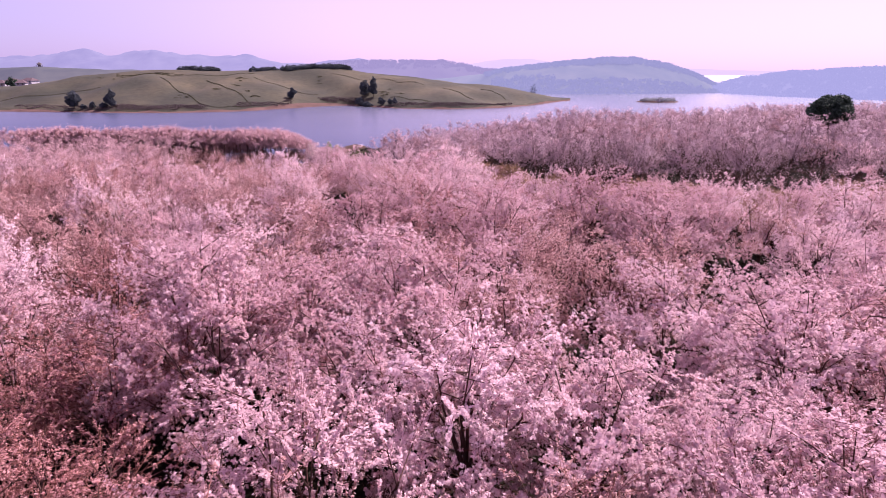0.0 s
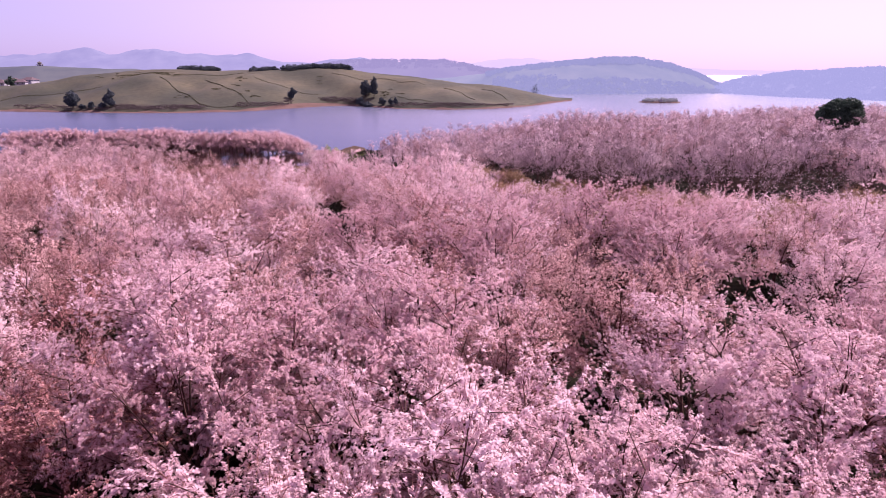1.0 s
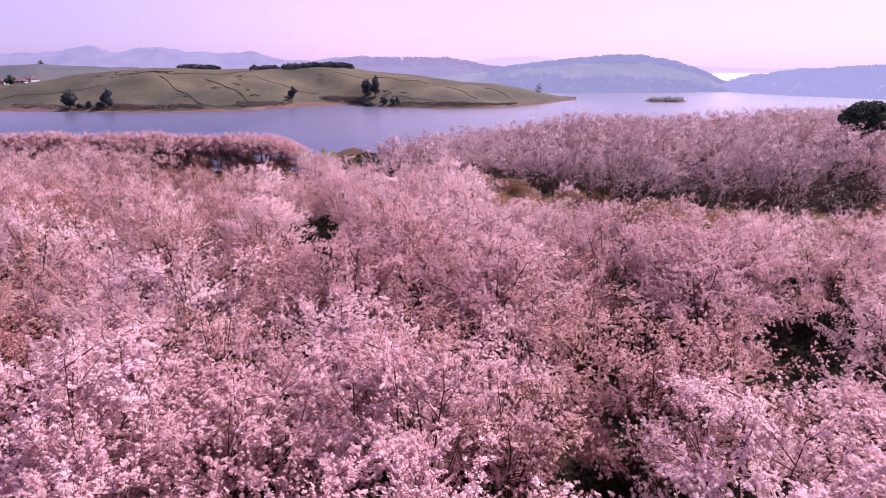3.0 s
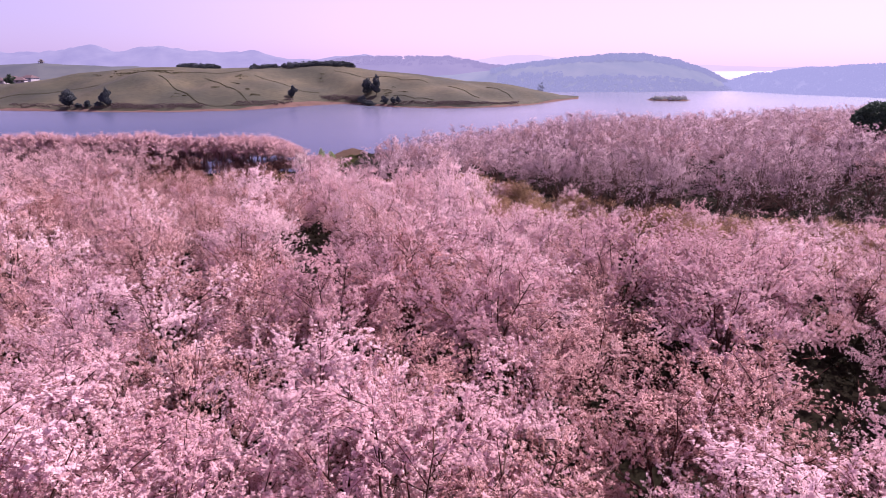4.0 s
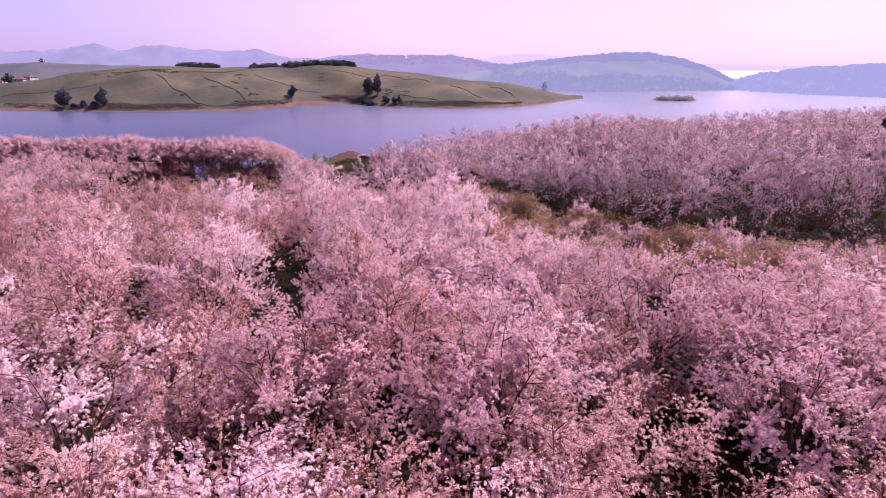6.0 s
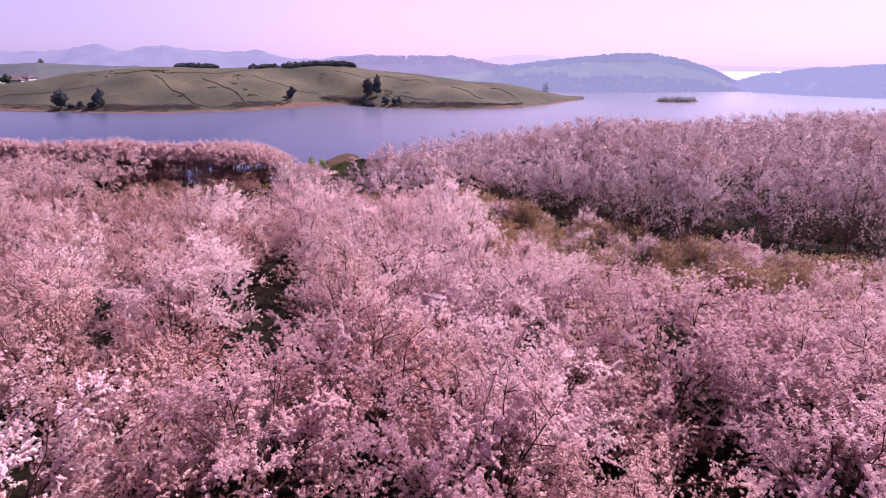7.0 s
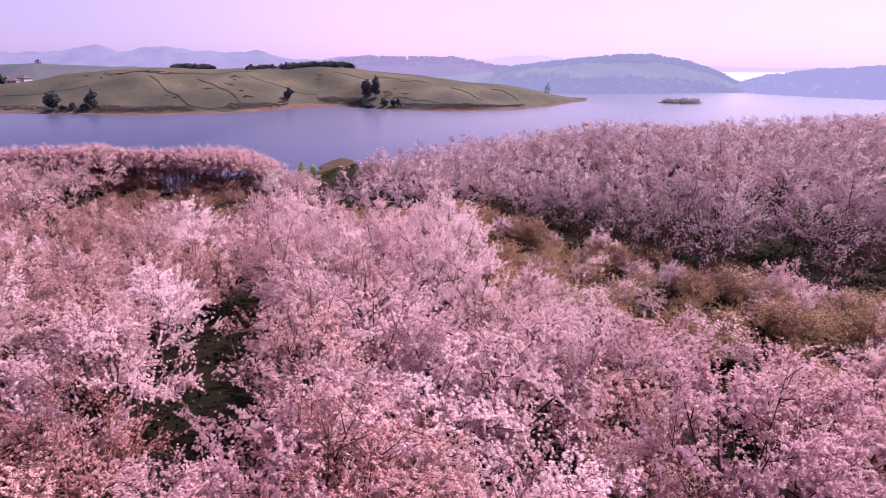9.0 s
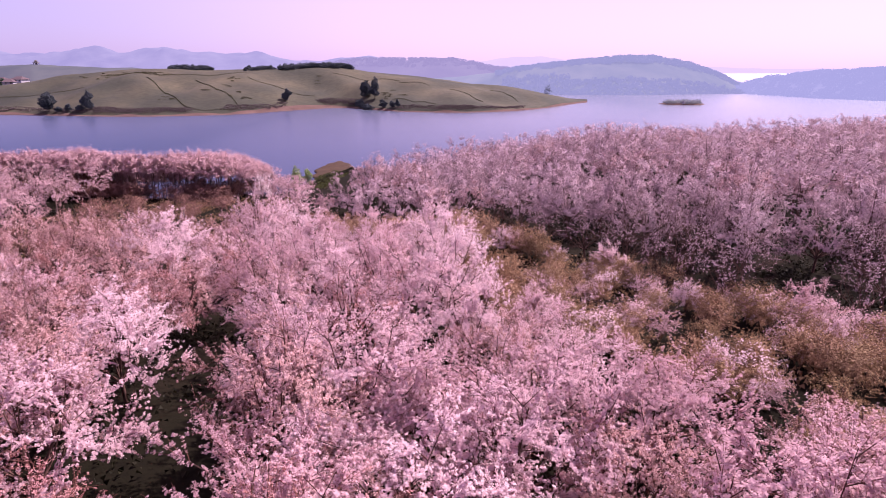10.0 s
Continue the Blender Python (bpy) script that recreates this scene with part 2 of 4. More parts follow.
# ---------------------------------------------------------------- mesh helpers
def mesh_of(name, verts, faces, mat, smooth=False):
    """A mesh from arrays: faces all of one number of corners."""
    verts, faces = np.asarray(verts, np.float32), np.asarray(faces, np.int32)
    me = bpy.data.meshes.new(name)
    k = faces.shape[1]
    me.vertices.add(len(verts))
    me.vertices.foreach_set("co", verts.ravel())
    me.loops.add(faces.size)
    me.loops.foreach_set("vertex_index", faces.ravel())
    me.polygons.add(len(faces))
    me.polygons.foreach_set("loop_start", np.arange(0, faces.size, k, dtype=np.int32))
    me.polygons.foreach_set("use_smooth", np.full(len(faces), smooth))
    me.update(calc_edges=True)
    me.materials.append(mat)
    return me


def part(name, me, parent, label=""):
    ob = new(name, me)
    ob.parent = parent
    return tagged(ob, label)


def smooth01(t):
    t = np.clip(t, 0, 1)
    return t * t * (3 - 2 * t)


def wobble(x, y, size, seed=0.0):
    """Soft rolling noise of about -1..1, from a few crossed waves."""
    x, y = np.asarray(x, float) / size, np.asarray(y, float) / size
    return (np.sin(1.7 * x + 0.9 * y + seed) + np.sin(-1.1 * x + 2.3 * y + 2.1 * seed) + np.sin(3.9 * x - 1.3 * y + 0.7 * seed) * 0.6
            + np.sin(2.9 * x + 4.7 * y + 1.3 * seed) * 0.5) / 3.1


def grid_faces(nx, ny):
    i = np.arange((nx - 1) * (ny - 1))
    a = i // (nx - 1) * nx + i % (nx - 1)
    return np.stack([a, a + 1, a + 1 + nx, a + nx], 1)


def tubes(p0, p1, r0, r1, sides=3):
    """Tapered sticks from p0 to p1: (n, 3) arrays; returns corners and four-cornered faces."""
    d = p1 - p0
    d = d / (np.linalg.norm(d, axis=1, keepdims=True) + 1e-9)
    h = np.where(np.abs(d[:, 2:3]) > 0.9, [[1.0, 0, 0]], [[0, 0, 1.0]])
    u = np.cross(d, h)
    u /= np.linalg.norm(u, axis=1, keepdims=True)
    v = np.cross(d, u)
    ang = np.arange(sides) * 2 * np.pi / sides
    ring = u[:, None] * np.cos(ang)[None, :, None] + v[:, None] * np.sin(ang)[None, :, None]
    a, b = p0[:, None] + ring * r0[:, None, None], p1[:, None] + ring * r1[:, None, None]
    verts = np.concatenate([a, b], 1).reshape(-1, 3)
    base = (np.arange(len(p0)) * 2 * sides)[:, None, None]
    k = np.arange(sides)
    f = np.stack([k, (k + 1) % sides, (k + 1) % sides + sides, k + sides], 1)[None] + base
    return verts, f.reshape(-1, 4)


def flakes(centres, size, rng, face=None):
    """Small three-cornered petals or leaves, each turned its own way; face: the way that they open, more or less."""
    n = len(centres)
    a = rng.normal(size=(n, 3))
    if face is None:
        b = np.cross(a, rng.normal(size=(n, 3)))
    else:
        b = face + rng.normal(0, 0.28, (n, 3))
        a = np.cross(a, b)
        b = np.cross(b, a)
    a /= np.linalg.norm(a, axis=1, keepdims=True) + 1e-9
    b /= np.linalg.norm(b, axis=1, keepdims=True) + 1e-9
    s = (size * rng.uniform(0.6, 1.4, n))[:, None]
    w = rng.uniform(0.75, 1.1, (n, 1))
    q = np.stack([centres - a * s * 0.9, centres + a * s * 0.5 - b * s * w, centres + a * s * 0.6 + b * s], 1)
    return q.reshape(-1, 3), np.arange(3 * n).reshape(n, 3)


def joined(pieces):
    vs, fs, at = [], [], 0
    for v, f in pieces:
        vs.append(v)
        fs.append(f + at)
        at += len(v)
    return np.concatenate(vs), np.concatenate(fs)


# ---------------------------------------------------------------- lie of the land
SHORE = np.array([(-400, 118), (-80, 114), (-45, 113), (-35, 114), (-27, 117), (-21.5, 122), (-20.5, 140), (-18, 149), (-8, 150), (10, 155),
                  (40, 152), (80, 158), (200, 190), (400, 240)], float)
LAND = np.array([(-60, 20, 5.5), (0, 5, 6.2), (60, 20, 6.8), (0, 40, 5.6), (2, 60, 4.5), (-30, 48, 5.4), (-26, 60, 4.4), (20, 50, 6.2), (60, 55, 6.8), (8, 70, 5.0), (-15, 80, 2.8), (-22, 70, 3.6),
                 (-40, 86, 2.6), (-35, 106, 2.3), (-70, 104, 2.5), (30, 75, 6.2), (30, 108, 6.2), (60, 90, 7.2), (95, 100, 7.8), (-6, 92, 3.4),
                 (-10, 116, 2.2), (10, 140, 1.4), (40, 138, 3.4), (85, 145, 5.0), (0, -40, 6.0), (-17, 132, 0.9), (-18, 142, 0.5), (-19, 119, 0.9)], float)


def shore_y(x):
    return np.interp(x, SHORE[:, 0], SHORE[:, 1]) + 1.2 * np.sin(np.asarray(x) * 0.35) + 0.6 * np.sin(np.asarray(x) * 0.9 + 1)


def land_z(x, y):
    """Height of the near land above the lake."""
    x, y = np.asarray(x, float), np.asarray(y, float)
    d2 = (x[..., None] - LAND[:, 0]) ** 2 + (y[..., None] - LAND[:, 1]) ** 2
    w = 1 / (d2 + 60) ** 1.6
    z = (w * LAND[:, 2]).sum(-1) / w.sum(-1) + 0.35 * wobble(x, y, 9)
    return -3 + (z + 3) * smooth01((shore_y(x) + 4 - y) / 15)


def spread(lo, hi, step, far, n):
    """Fine steps between lo and hi, then ever wider ones out to far."""
    inner = np.arange(lo, hi + step, step)
    out = np.geomspace(step * 1.5, far - hi, n)
    left = np.geomspace(step * 1.5, far + lo, n)
    return np.concatenate([(lo - left)[::-1], inner, hi + out])


xs, ys = spread(-130, 150, 2.0, 4900, 14), spread(-30, 180, 2.0, 4900, 14)
gx, gy = np.meshgrid(xs, ys)
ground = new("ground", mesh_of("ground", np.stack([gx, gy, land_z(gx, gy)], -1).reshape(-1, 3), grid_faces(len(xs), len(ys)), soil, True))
tagged(ground, "soil and rough grass under the cherry orchard, darkened as in deep shade", "ground", kind="structure")

wx, wy = np.meshgrid(np.linspace(-4900, 4900, 15), np.linspace(60, 4900, 12))
water = new("water", mesh_of("water", np.stack([wx, wy, 0 * wx], -1).reshape(-1, 3), grid_faces(15, 12), water_blue))
tagged(water, "calm blue lake with fine ripples and soft reflections", "lake", kind="structure")


# ---------------------------------------------------------------- far shore
def bearing_knots(rows):
    k = np.array(rows, float)
    return lambda b, j: sum(w * np.interp(b + o, k[:, 0], k[:, j]) for o, w in ((-0.03, 0.15), (-0.015, 0.2), (0, 0.3), (0.015, 0.2), (0.03, 0.15)))


# bearing x / y, distance of the shore, distance and height of the crest
TEA = bearing_knots([(-1.1, 300, 380, 8), (-0.90, 290, 365, 9), (-0.725, 286, 360, 9.0), (-0.632, 282, 365, 13.2), (-0.54, 276, 375, 16.4), (-0.447, 276, 380, 18.7),
                     (-0.33, 287, 385, 18.3), (-0.262, 308, 395, 19.3), (-0.207, 329, 400, 19.4), (-0.161, 345, 405, 19.2), (-0.124, 325, 410, 17.8),
                     (-0.078, 310, 410, 16.4), (0.015, 303, 395, 12.0), (0.107, 318, 375, 7.4), (0.163, 350, 385, 3.8), (0.2, 403, 406, 0.4), (0.21, 408, 410, -1.5)])


def tea_z(b, d):
    """Height of the tea hill at a bearing and a distance."""
    s, c, h = TEA(b, 1), TEA(b, 2), TEA(b, 3)
    t = (d - s) / (c - s)
    up = np.where(t < 1, np.sin(np.clip(t, 0, 1) * np.pi / 2) ** 1.15, np.cos(np.clip((t - 1) / 2.2, 0, 1) * np.pi / 2) ** 2)
    x = b * d
    fold = 1.7 * wobble(x, d, 34, 1.0) * smooth01(t * 2) * smooth01(h / 8)
    dip = 3.0 * np.exp(-((b + 0.17 + 0.10 * np.clip(t, 0, 1)) / 0.035) ** 2) * smooth01(t * 2) * smooth01((1.05 - t) * 3)
    bank = 0.9 * smooth01((d - s) / 3.0)
    gully = 2.3 * wobble(x, d * 0.5, 15, 4.0) * np.sin(np.clip(t, 0, 1) * np.pi) * smooth01(h / 8)
    z = np.maximum(h - 0.9, 0) * up + bank + fold + gully - dip
    return np.where(d < s, -1.5 + 1.5 * np.clip(1 - (s - d) / 8, 0, 1), np.maximum(z, 0.2 * np.clip(d - s, 0, 3)))


bs = np.linspace(-1.1, 0.209, 260)
ts = np.concatenate([[-0.12, -0.04], np.linspace(0, 0.12, 7)[:-1], np.linspace(0.12, 1.25, 44), np.linspace(1.35, 3.0, 10)])
bb, tt = np.meshgrid(bs, ts)
dd = TEA(bb, 1) + tt * np.maximum(TEA(bb, 2) - TEA(bb, 1), 3.0)
tea_hill = new("ground_tea_hill", mesh_of("tea_hill", np.stack([bb * dd, dd, tea_z(bb, dd)], -1).reshape(-1, 3), grid_faces(len(bs), len(ts)), tea_green, True))
tagged(tea_hill, "rounded olive-green tea hill above the lake shore", "hill", kind="structure")

# bare red earth along the waterline
bt = np.linspace(0, 1, 5)
bb, tt = np.meshgrid(bs, bt)
width = 2.2 + 1.5 * wobble(bb * 300, bb * 90, 9, 2) + 4 * np.exp(-((bb + 0.25) / 0.035) ** 2)
dd = TEA(bb, 1) - 2.5 + tt * (width + 2.5)
bank = new("ground_bank", mesh_of("bank", np.stack([bb * dd, dd, tea_z(bb, dd) + 0.25 - 1.2 * (tt == 0) - 0.6 * (tt == 1)], -1).reshape(-1, 3), grid_faces(len(bs), len(bt)), bank_earth, True))
tagged(bank, "bare reddish earth bank along the waterline", "shore", kind="structure")


def ridge(name, rows, depth, mat, label, seed, rough=1.0, base=-2.0, n=220, lift=1.0):
    """A long hill: bearing, distance of its foot, height of its crest; depth from foot to crest."""
    k = np.array(rows, float)
    b = np.linspace(k[0, 0], k[-1, 0], n)
    foot, crest = np.interp(b, k[:, 0], k[:, 1]), np.interp(b, k[:, 0], k[:, 2]) * lift
    t = np.linspace(0, 2, 21)
    bb2, tt2 = np.meshgrid(b, t)
    d = foot[None] + tt2 * depth
    prof = np.where(tt2 < 1, np.sin(tt2 * np.pi / 2) ** 1.3, np.cos((tt2 - 1) * np.pi / 2) ** 1.5)
    z = base + (crest[None] - base) * prof * (1 + 0.05 * rough * wobble(bb2 * d, d, depth * 0.35, seed)) + rough * 0.02 * crest[None] * (wobble(bb2 * d, d, depth * 0.22, seed + 1) + 0.5 * wobble(bb2 * d, d, depth * 0.10, seed + 2)) * (tt2 > 0)
    ob = new(name, mesh_of(name, np.stack([bb2 * d, d, z], -1).reshape(-1, 3), grid_faces(n, len(t)), mat, True))
    tagged(ob, label, "hill", kind="structure")
    return lambda q, s: (q * (np.interp(q, b, foot) + s * depth), np.interp(q, b, foot) + s * depth,
                         base + (np.interp(q, b, crest) - base) * np.where(s < 1, np.sin(s * np.pi / 2) ** 1.3, 1))


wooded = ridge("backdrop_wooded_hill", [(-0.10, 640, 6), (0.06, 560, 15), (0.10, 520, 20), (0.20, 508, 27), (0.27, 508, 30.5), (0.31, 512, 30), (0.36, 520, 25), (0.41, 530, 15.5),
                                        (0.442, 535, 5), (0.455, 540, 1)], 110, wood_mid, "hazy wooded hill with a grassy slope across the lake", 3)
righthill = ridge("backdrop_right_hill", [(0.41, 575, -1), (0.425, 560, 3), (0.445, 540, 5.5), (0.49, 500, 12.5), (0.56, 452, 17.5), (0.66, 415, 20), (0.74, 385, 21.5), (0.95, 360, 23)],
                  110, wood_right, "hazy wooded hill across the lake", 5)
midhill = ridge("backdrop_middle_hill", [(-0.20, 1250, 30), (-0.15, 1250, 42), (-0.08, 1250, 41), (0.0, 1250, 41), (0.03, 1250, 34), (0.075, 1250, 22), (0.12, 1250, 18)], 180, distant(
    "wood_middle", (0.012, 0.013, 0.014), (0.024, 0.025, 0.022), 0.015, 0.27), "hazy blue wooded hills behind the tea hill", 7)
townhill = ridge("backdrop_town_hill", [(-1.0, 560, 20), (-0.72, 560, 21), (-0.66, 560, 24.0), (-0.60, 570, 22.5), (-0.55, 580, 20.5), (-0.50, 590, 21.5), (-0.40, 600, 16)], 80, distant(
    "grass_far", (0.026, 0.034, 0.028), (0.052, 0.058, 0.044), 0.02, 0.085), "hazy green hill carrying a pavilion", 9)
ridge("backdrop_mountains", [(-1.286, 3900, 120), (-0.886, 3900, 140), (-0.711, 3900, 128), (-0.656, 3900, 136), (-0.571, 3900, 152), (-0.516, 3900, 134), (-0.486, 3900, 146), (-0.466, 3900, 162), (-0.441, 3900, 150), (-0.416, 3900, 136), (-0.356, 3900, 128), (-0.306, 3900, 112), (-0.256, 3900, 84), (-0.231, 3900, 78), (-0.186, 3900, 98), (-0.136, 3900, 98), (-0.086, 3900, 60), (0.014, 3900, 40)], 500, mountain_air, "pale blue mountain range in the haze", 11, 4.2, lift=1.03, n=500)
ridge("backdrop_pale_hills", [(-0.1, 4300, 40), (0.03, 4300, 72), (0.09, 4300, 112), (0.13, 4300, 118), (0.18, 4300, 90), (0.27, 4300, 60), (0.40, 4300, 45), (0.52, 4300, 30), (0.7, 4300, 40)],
      300, mountain_pale, "faint hills at the end of the lake, mauve with haze in their glow", 13, 1.2)


# ---------------------------------------------------------------- trees
def branching(rng, height, radius, trunk, limbs, seconds, twigs, rise=(16, 80), droop=0.0, twig_len=(0.32, 0.78)):
    """The sticks of a tree, scaled to height and radius: (p0, p1, r0, r1) of wood and of twigs, the twigs being those that flower."""
    def away(d, lo, hi):
        q = np.cross(d, rng.normal(size=3))
        q /= np.linalg.norm(q) + 1e-9
        a = radians(rng.uniform(lo, hi))
        v = d * math.cos(a) + q * math.sin(a)
        return v / np.linalg.norm(v)
    wood, fine = [], []
    top = np.array([rng.normal(0, 0.06), rng.normal(0, 0.06), trunk])
    wood.append((np.zeros(3), top, 0.13, 0.10))
    for i in range(limbs):
        az = 2 * math.pi * (i + rng.uniform(-0.3, 0.3)) / limbs
        el = radians(rise[0] + (rise[1] - rise[0]) * ((i * 0.618 + rng.uniform(-0.1, 0.1)) % 1))
        d = np.array([math.cos(az) * math.cos(el), math.sin(az) * math.cos(el), math.sin(el)])
        p, length = top, rng.uniform(0.72, 0.95) / math.hypot(math.cos(el) / radius, math.sin(el) / (height - trunk))
        steps = 4
        pts = [p]
        for k in range(steps):
            d = d + rng.normal(0, 0.12, 3) + np.array([0, 0, 0.02 - droop])
            d /= np.linalg.norm(d)
            q = p + d * length / steps
            wood.append((p, q, 0.052 * (1 - k / steps) ** 1.4 + 0.008, 0.052 * (1 - (k + 1) / steps) ** 1.4 + 0.008))
            pts.append(q)
            p = q
        for j in range(seconds):
            s = rng.uniform(0.22, 1.0) * steps
            k = min(int(s), steps - 1)
            a = pts[k] + (pts[k + 1] - pts[k]) * (s - k)
            e = away((pts[k + 1] - pts[k]) / np.linalg.norm(pts[k + 1] - pts[k]), 20, 62)
            e[2] = abs(e[2]) * 0.42 + 0.04
            e /= np.linalg.norm(e)
            ln = rng.uniform(0.6, 1.25) * height * 0.26
            m1 = a + e * ln * 0.5
            e2 = e + rng.normal(0, 0.12, 3)
            e2 /= np.linalg.norm(e2)
            b = m1 + e2 * ln * 0.5
            wood.append((a, m1, 0.015, 0.010))
            fine.append((m1, b, 0.009, 0.005))
            for _ in range(twigs):
                u = rng.uniform(0.15, 1.0)
                o = a + (m1 - a) * u * 2 if u < 0.5 else m1 + (b - m1) * (u * 2 - 1)
                g = away(e2, 18, 62)
                g[2] += 0.04
                g /= np.linalg.norm(g)
                tl = rng.uniform(*twig_len)
                fine.append((o, o + g * tl, 0.006, 0.003))
    def depth(q):                    # 0 at the heart of the crown, 1 at its dome
        return math.hypot(math.hypot(q[0], q[1]) / radius, max(q[2] - 0.30 * height, 0) / (0.70 * height))
    out = []
    every = np.array([x[1] for x in wood + fine])
    r = np.quantile(np.hypot(every[:, 0], every[:, 1]), 0.95)
    h = np.quantile(every[:, 2], 0.985)
    k = np.array([radius / r, radius / r, height / h])
    for group in (wood, fine):
        if group is fine:            # no twig far out of the crown
            group = [x for x in fine if x[1][2] * k[2] < height * 1.02 and math.hypot(x[1][0] * k[0], x[1][1] * k[1]) < radius * 1.12
                     and (depth(x[1] * k) > 0.62 or rng.uniform() < 0.35)]
        out.append((np.array([x[0] for x in group]) * k, np.array([x[1] for x in group]) * k, np.array([x[2] for x in group]), np.array([x[3] for x in group])))
    return out


def clusters(fine, rng, gap, per, size, loose, share=1.0):
    """Flower clusters strung along the twigs, opening outwards and up."""
    heart = np.array([0, 0, 0.40 * fine[1][:, 2].max()])
    p0, p1 = fine[0], fine[1]
    ln = np.linalg.norm(p1 - p0, axis=1)
    counts = np.maximum(1, (ln / gap).astype(int))
    idx = np.repeat(np.arange(len(p0)), counts)
    u = rng.uniform(0.08, 1.05, len(idx))
    keep = rng.uniform(size=len(idx)) < share
    c = (p0[idx] + (p1 - p0)[idx] * u[:, None])[keep]
    out = c - heart
    out /= np.linalg.norm(out, axis=1, keepdims=True) + 1e-9
    out += (0, 0, 0.35) + rng.normal(0, 0.3, out.shape)
    c = np.repeat(c, per, 0) + rng.normal(0, loose, (len(c) * per, 3))
    return flakes(c, size, rng, np.repeat(out, per, 0))


def tree_meshes(kind, seed, detail):
    """Wood, twig and flower meshes of one cherry; detail 2 near, 1 middle, 0 far."""
    rng = np.random.default_rng(seed)
    h, r = rng.uniform(5.2, 5.9), rng.uniform(3.0, 3.5)
    bole = rng.uniform(0.9, 1.3)
    if kind == "slim":
        h, r, bole = rng.uniform(6.1, 6.4), rng.uniform(1.6, 2.0), rng.uniform(3.3, 3.7)
    if kind in ("red", "bud"):
        h, r = rng.uniform(4.9, 5.6), rng.uniform(2.6, 3.1)
    n = {2: (13, 9, 16), 1: (11, 7, 12), 0: (8, 5, 7)}[detail]
    wood, fine = branching(rng, h, r, bole, *n, rise=(38, 76) if kind == "slim" else (16, 80))
    gap, per, size, loose = {2: (0.084, 8, 0.026, 0.021), 1: (0.066, 3, 0.037, 0.036), 0: (0.120, 2, 0.082, 0.07)}[detail]
    if kind == "slim" and detail == 0:
        gap, size = 0.105, 0.086
    share = {"red": 0.66, "bud": 0.40, "mauve": 0.9, "dull": 0.8, "bare": 0.15}.get(kind, 1.0)
    top_only = kind in ("mauve", "dull", "bare")
    if top_only:                       # flowers left off the lower crown, so it darkens as in shade
        high = fine[0][:, 2] > (0.45 if kind == "bare" else 0.28) * h
        bare, fine = fine, tuple(a[high] for a in fine)
    flowers = clusters(fine, rng, gap, per, size * (0.85 if kind in ("red", "bud") else 1.0), loose, share)
    if top_only:
        fine = bare
    if detail == 0:
        slim = 0.62 if kind == "slim" else 1.0
        sticks = joined([tubes(*[a[: 1 + 4 * n[0]] * (slim if k > 1 else 1) for k, a in enumerate(wood)]), tubes(fine[0][::6], fine[1][::6], fine[2][::6] * 3.2, fine[3][::6] * 3.2)])
        return sticks, None, flowers
    if kind == "slim":
        wood = (wood[0], wood[1], wood[2] * 0.62, wood[3] * 0.62)
    return tubes(*wood, sides=4 if detail == 2 else 3), tubes(*fine), flowers


def cherry(kind, seed, detail):
    """One cherry tree as a thing: trunk with limbs, twigs, crown of blossom."""
    wood, twig, flower = tree_meshes(kind, seed, detail)
    tree = new("cherry_tree")
    part("trunk", mesh_of("trunk", *wood, trunk_grey if kind == "slim" else bark, True), tree, "thin grey-brown trunk" if kind == "slim" else "dark trunk with rising limbs")
    tagged(part("twig_spray", mesh_of("twig_spray", *twig, bark if kind in ("bare", "mauve", "dull") else twig_red), tree, "thin dark twigs" if kind in ("bare", "mauve", "dull") else "thin reddish twigs"), kind="stuff")
    tagged(part("blossom_crown", mesh_of("blossom_crown", *flower, {"red": blossom_red, "bud": blossom_bud, "mauve": blossom_mauve_shade, "bare": blossom_mauve_shade, "dull": blossom_dull, "slim": blossom_grove}.get(kind, blossom_pink)), tree), kind="stuff")
    label = {"pink": "cherry tree in full pink blossom, wide feathery crown", "red": "cherry tree with reddish buds and sparse pink blossom",
             "bud": "cherry tree mostly in dark red bud, few pink flowers",
             "mauve": "cherry tree in thin mauve-pink blossom over dark twigs, tone deepened like shade",
             "dull": "cherry tree still in brownish mauve bud",
             "bare": "cherry tree of dark bare twigs, flowers thinned to put shade on the mound's foot",
             "slim": "slim cherry tree on a bare trunk, pink blossom on top"}[kind]
    return tagged(tree, label, "cherry tree", "cherry orchard")


shrub_arrays = []


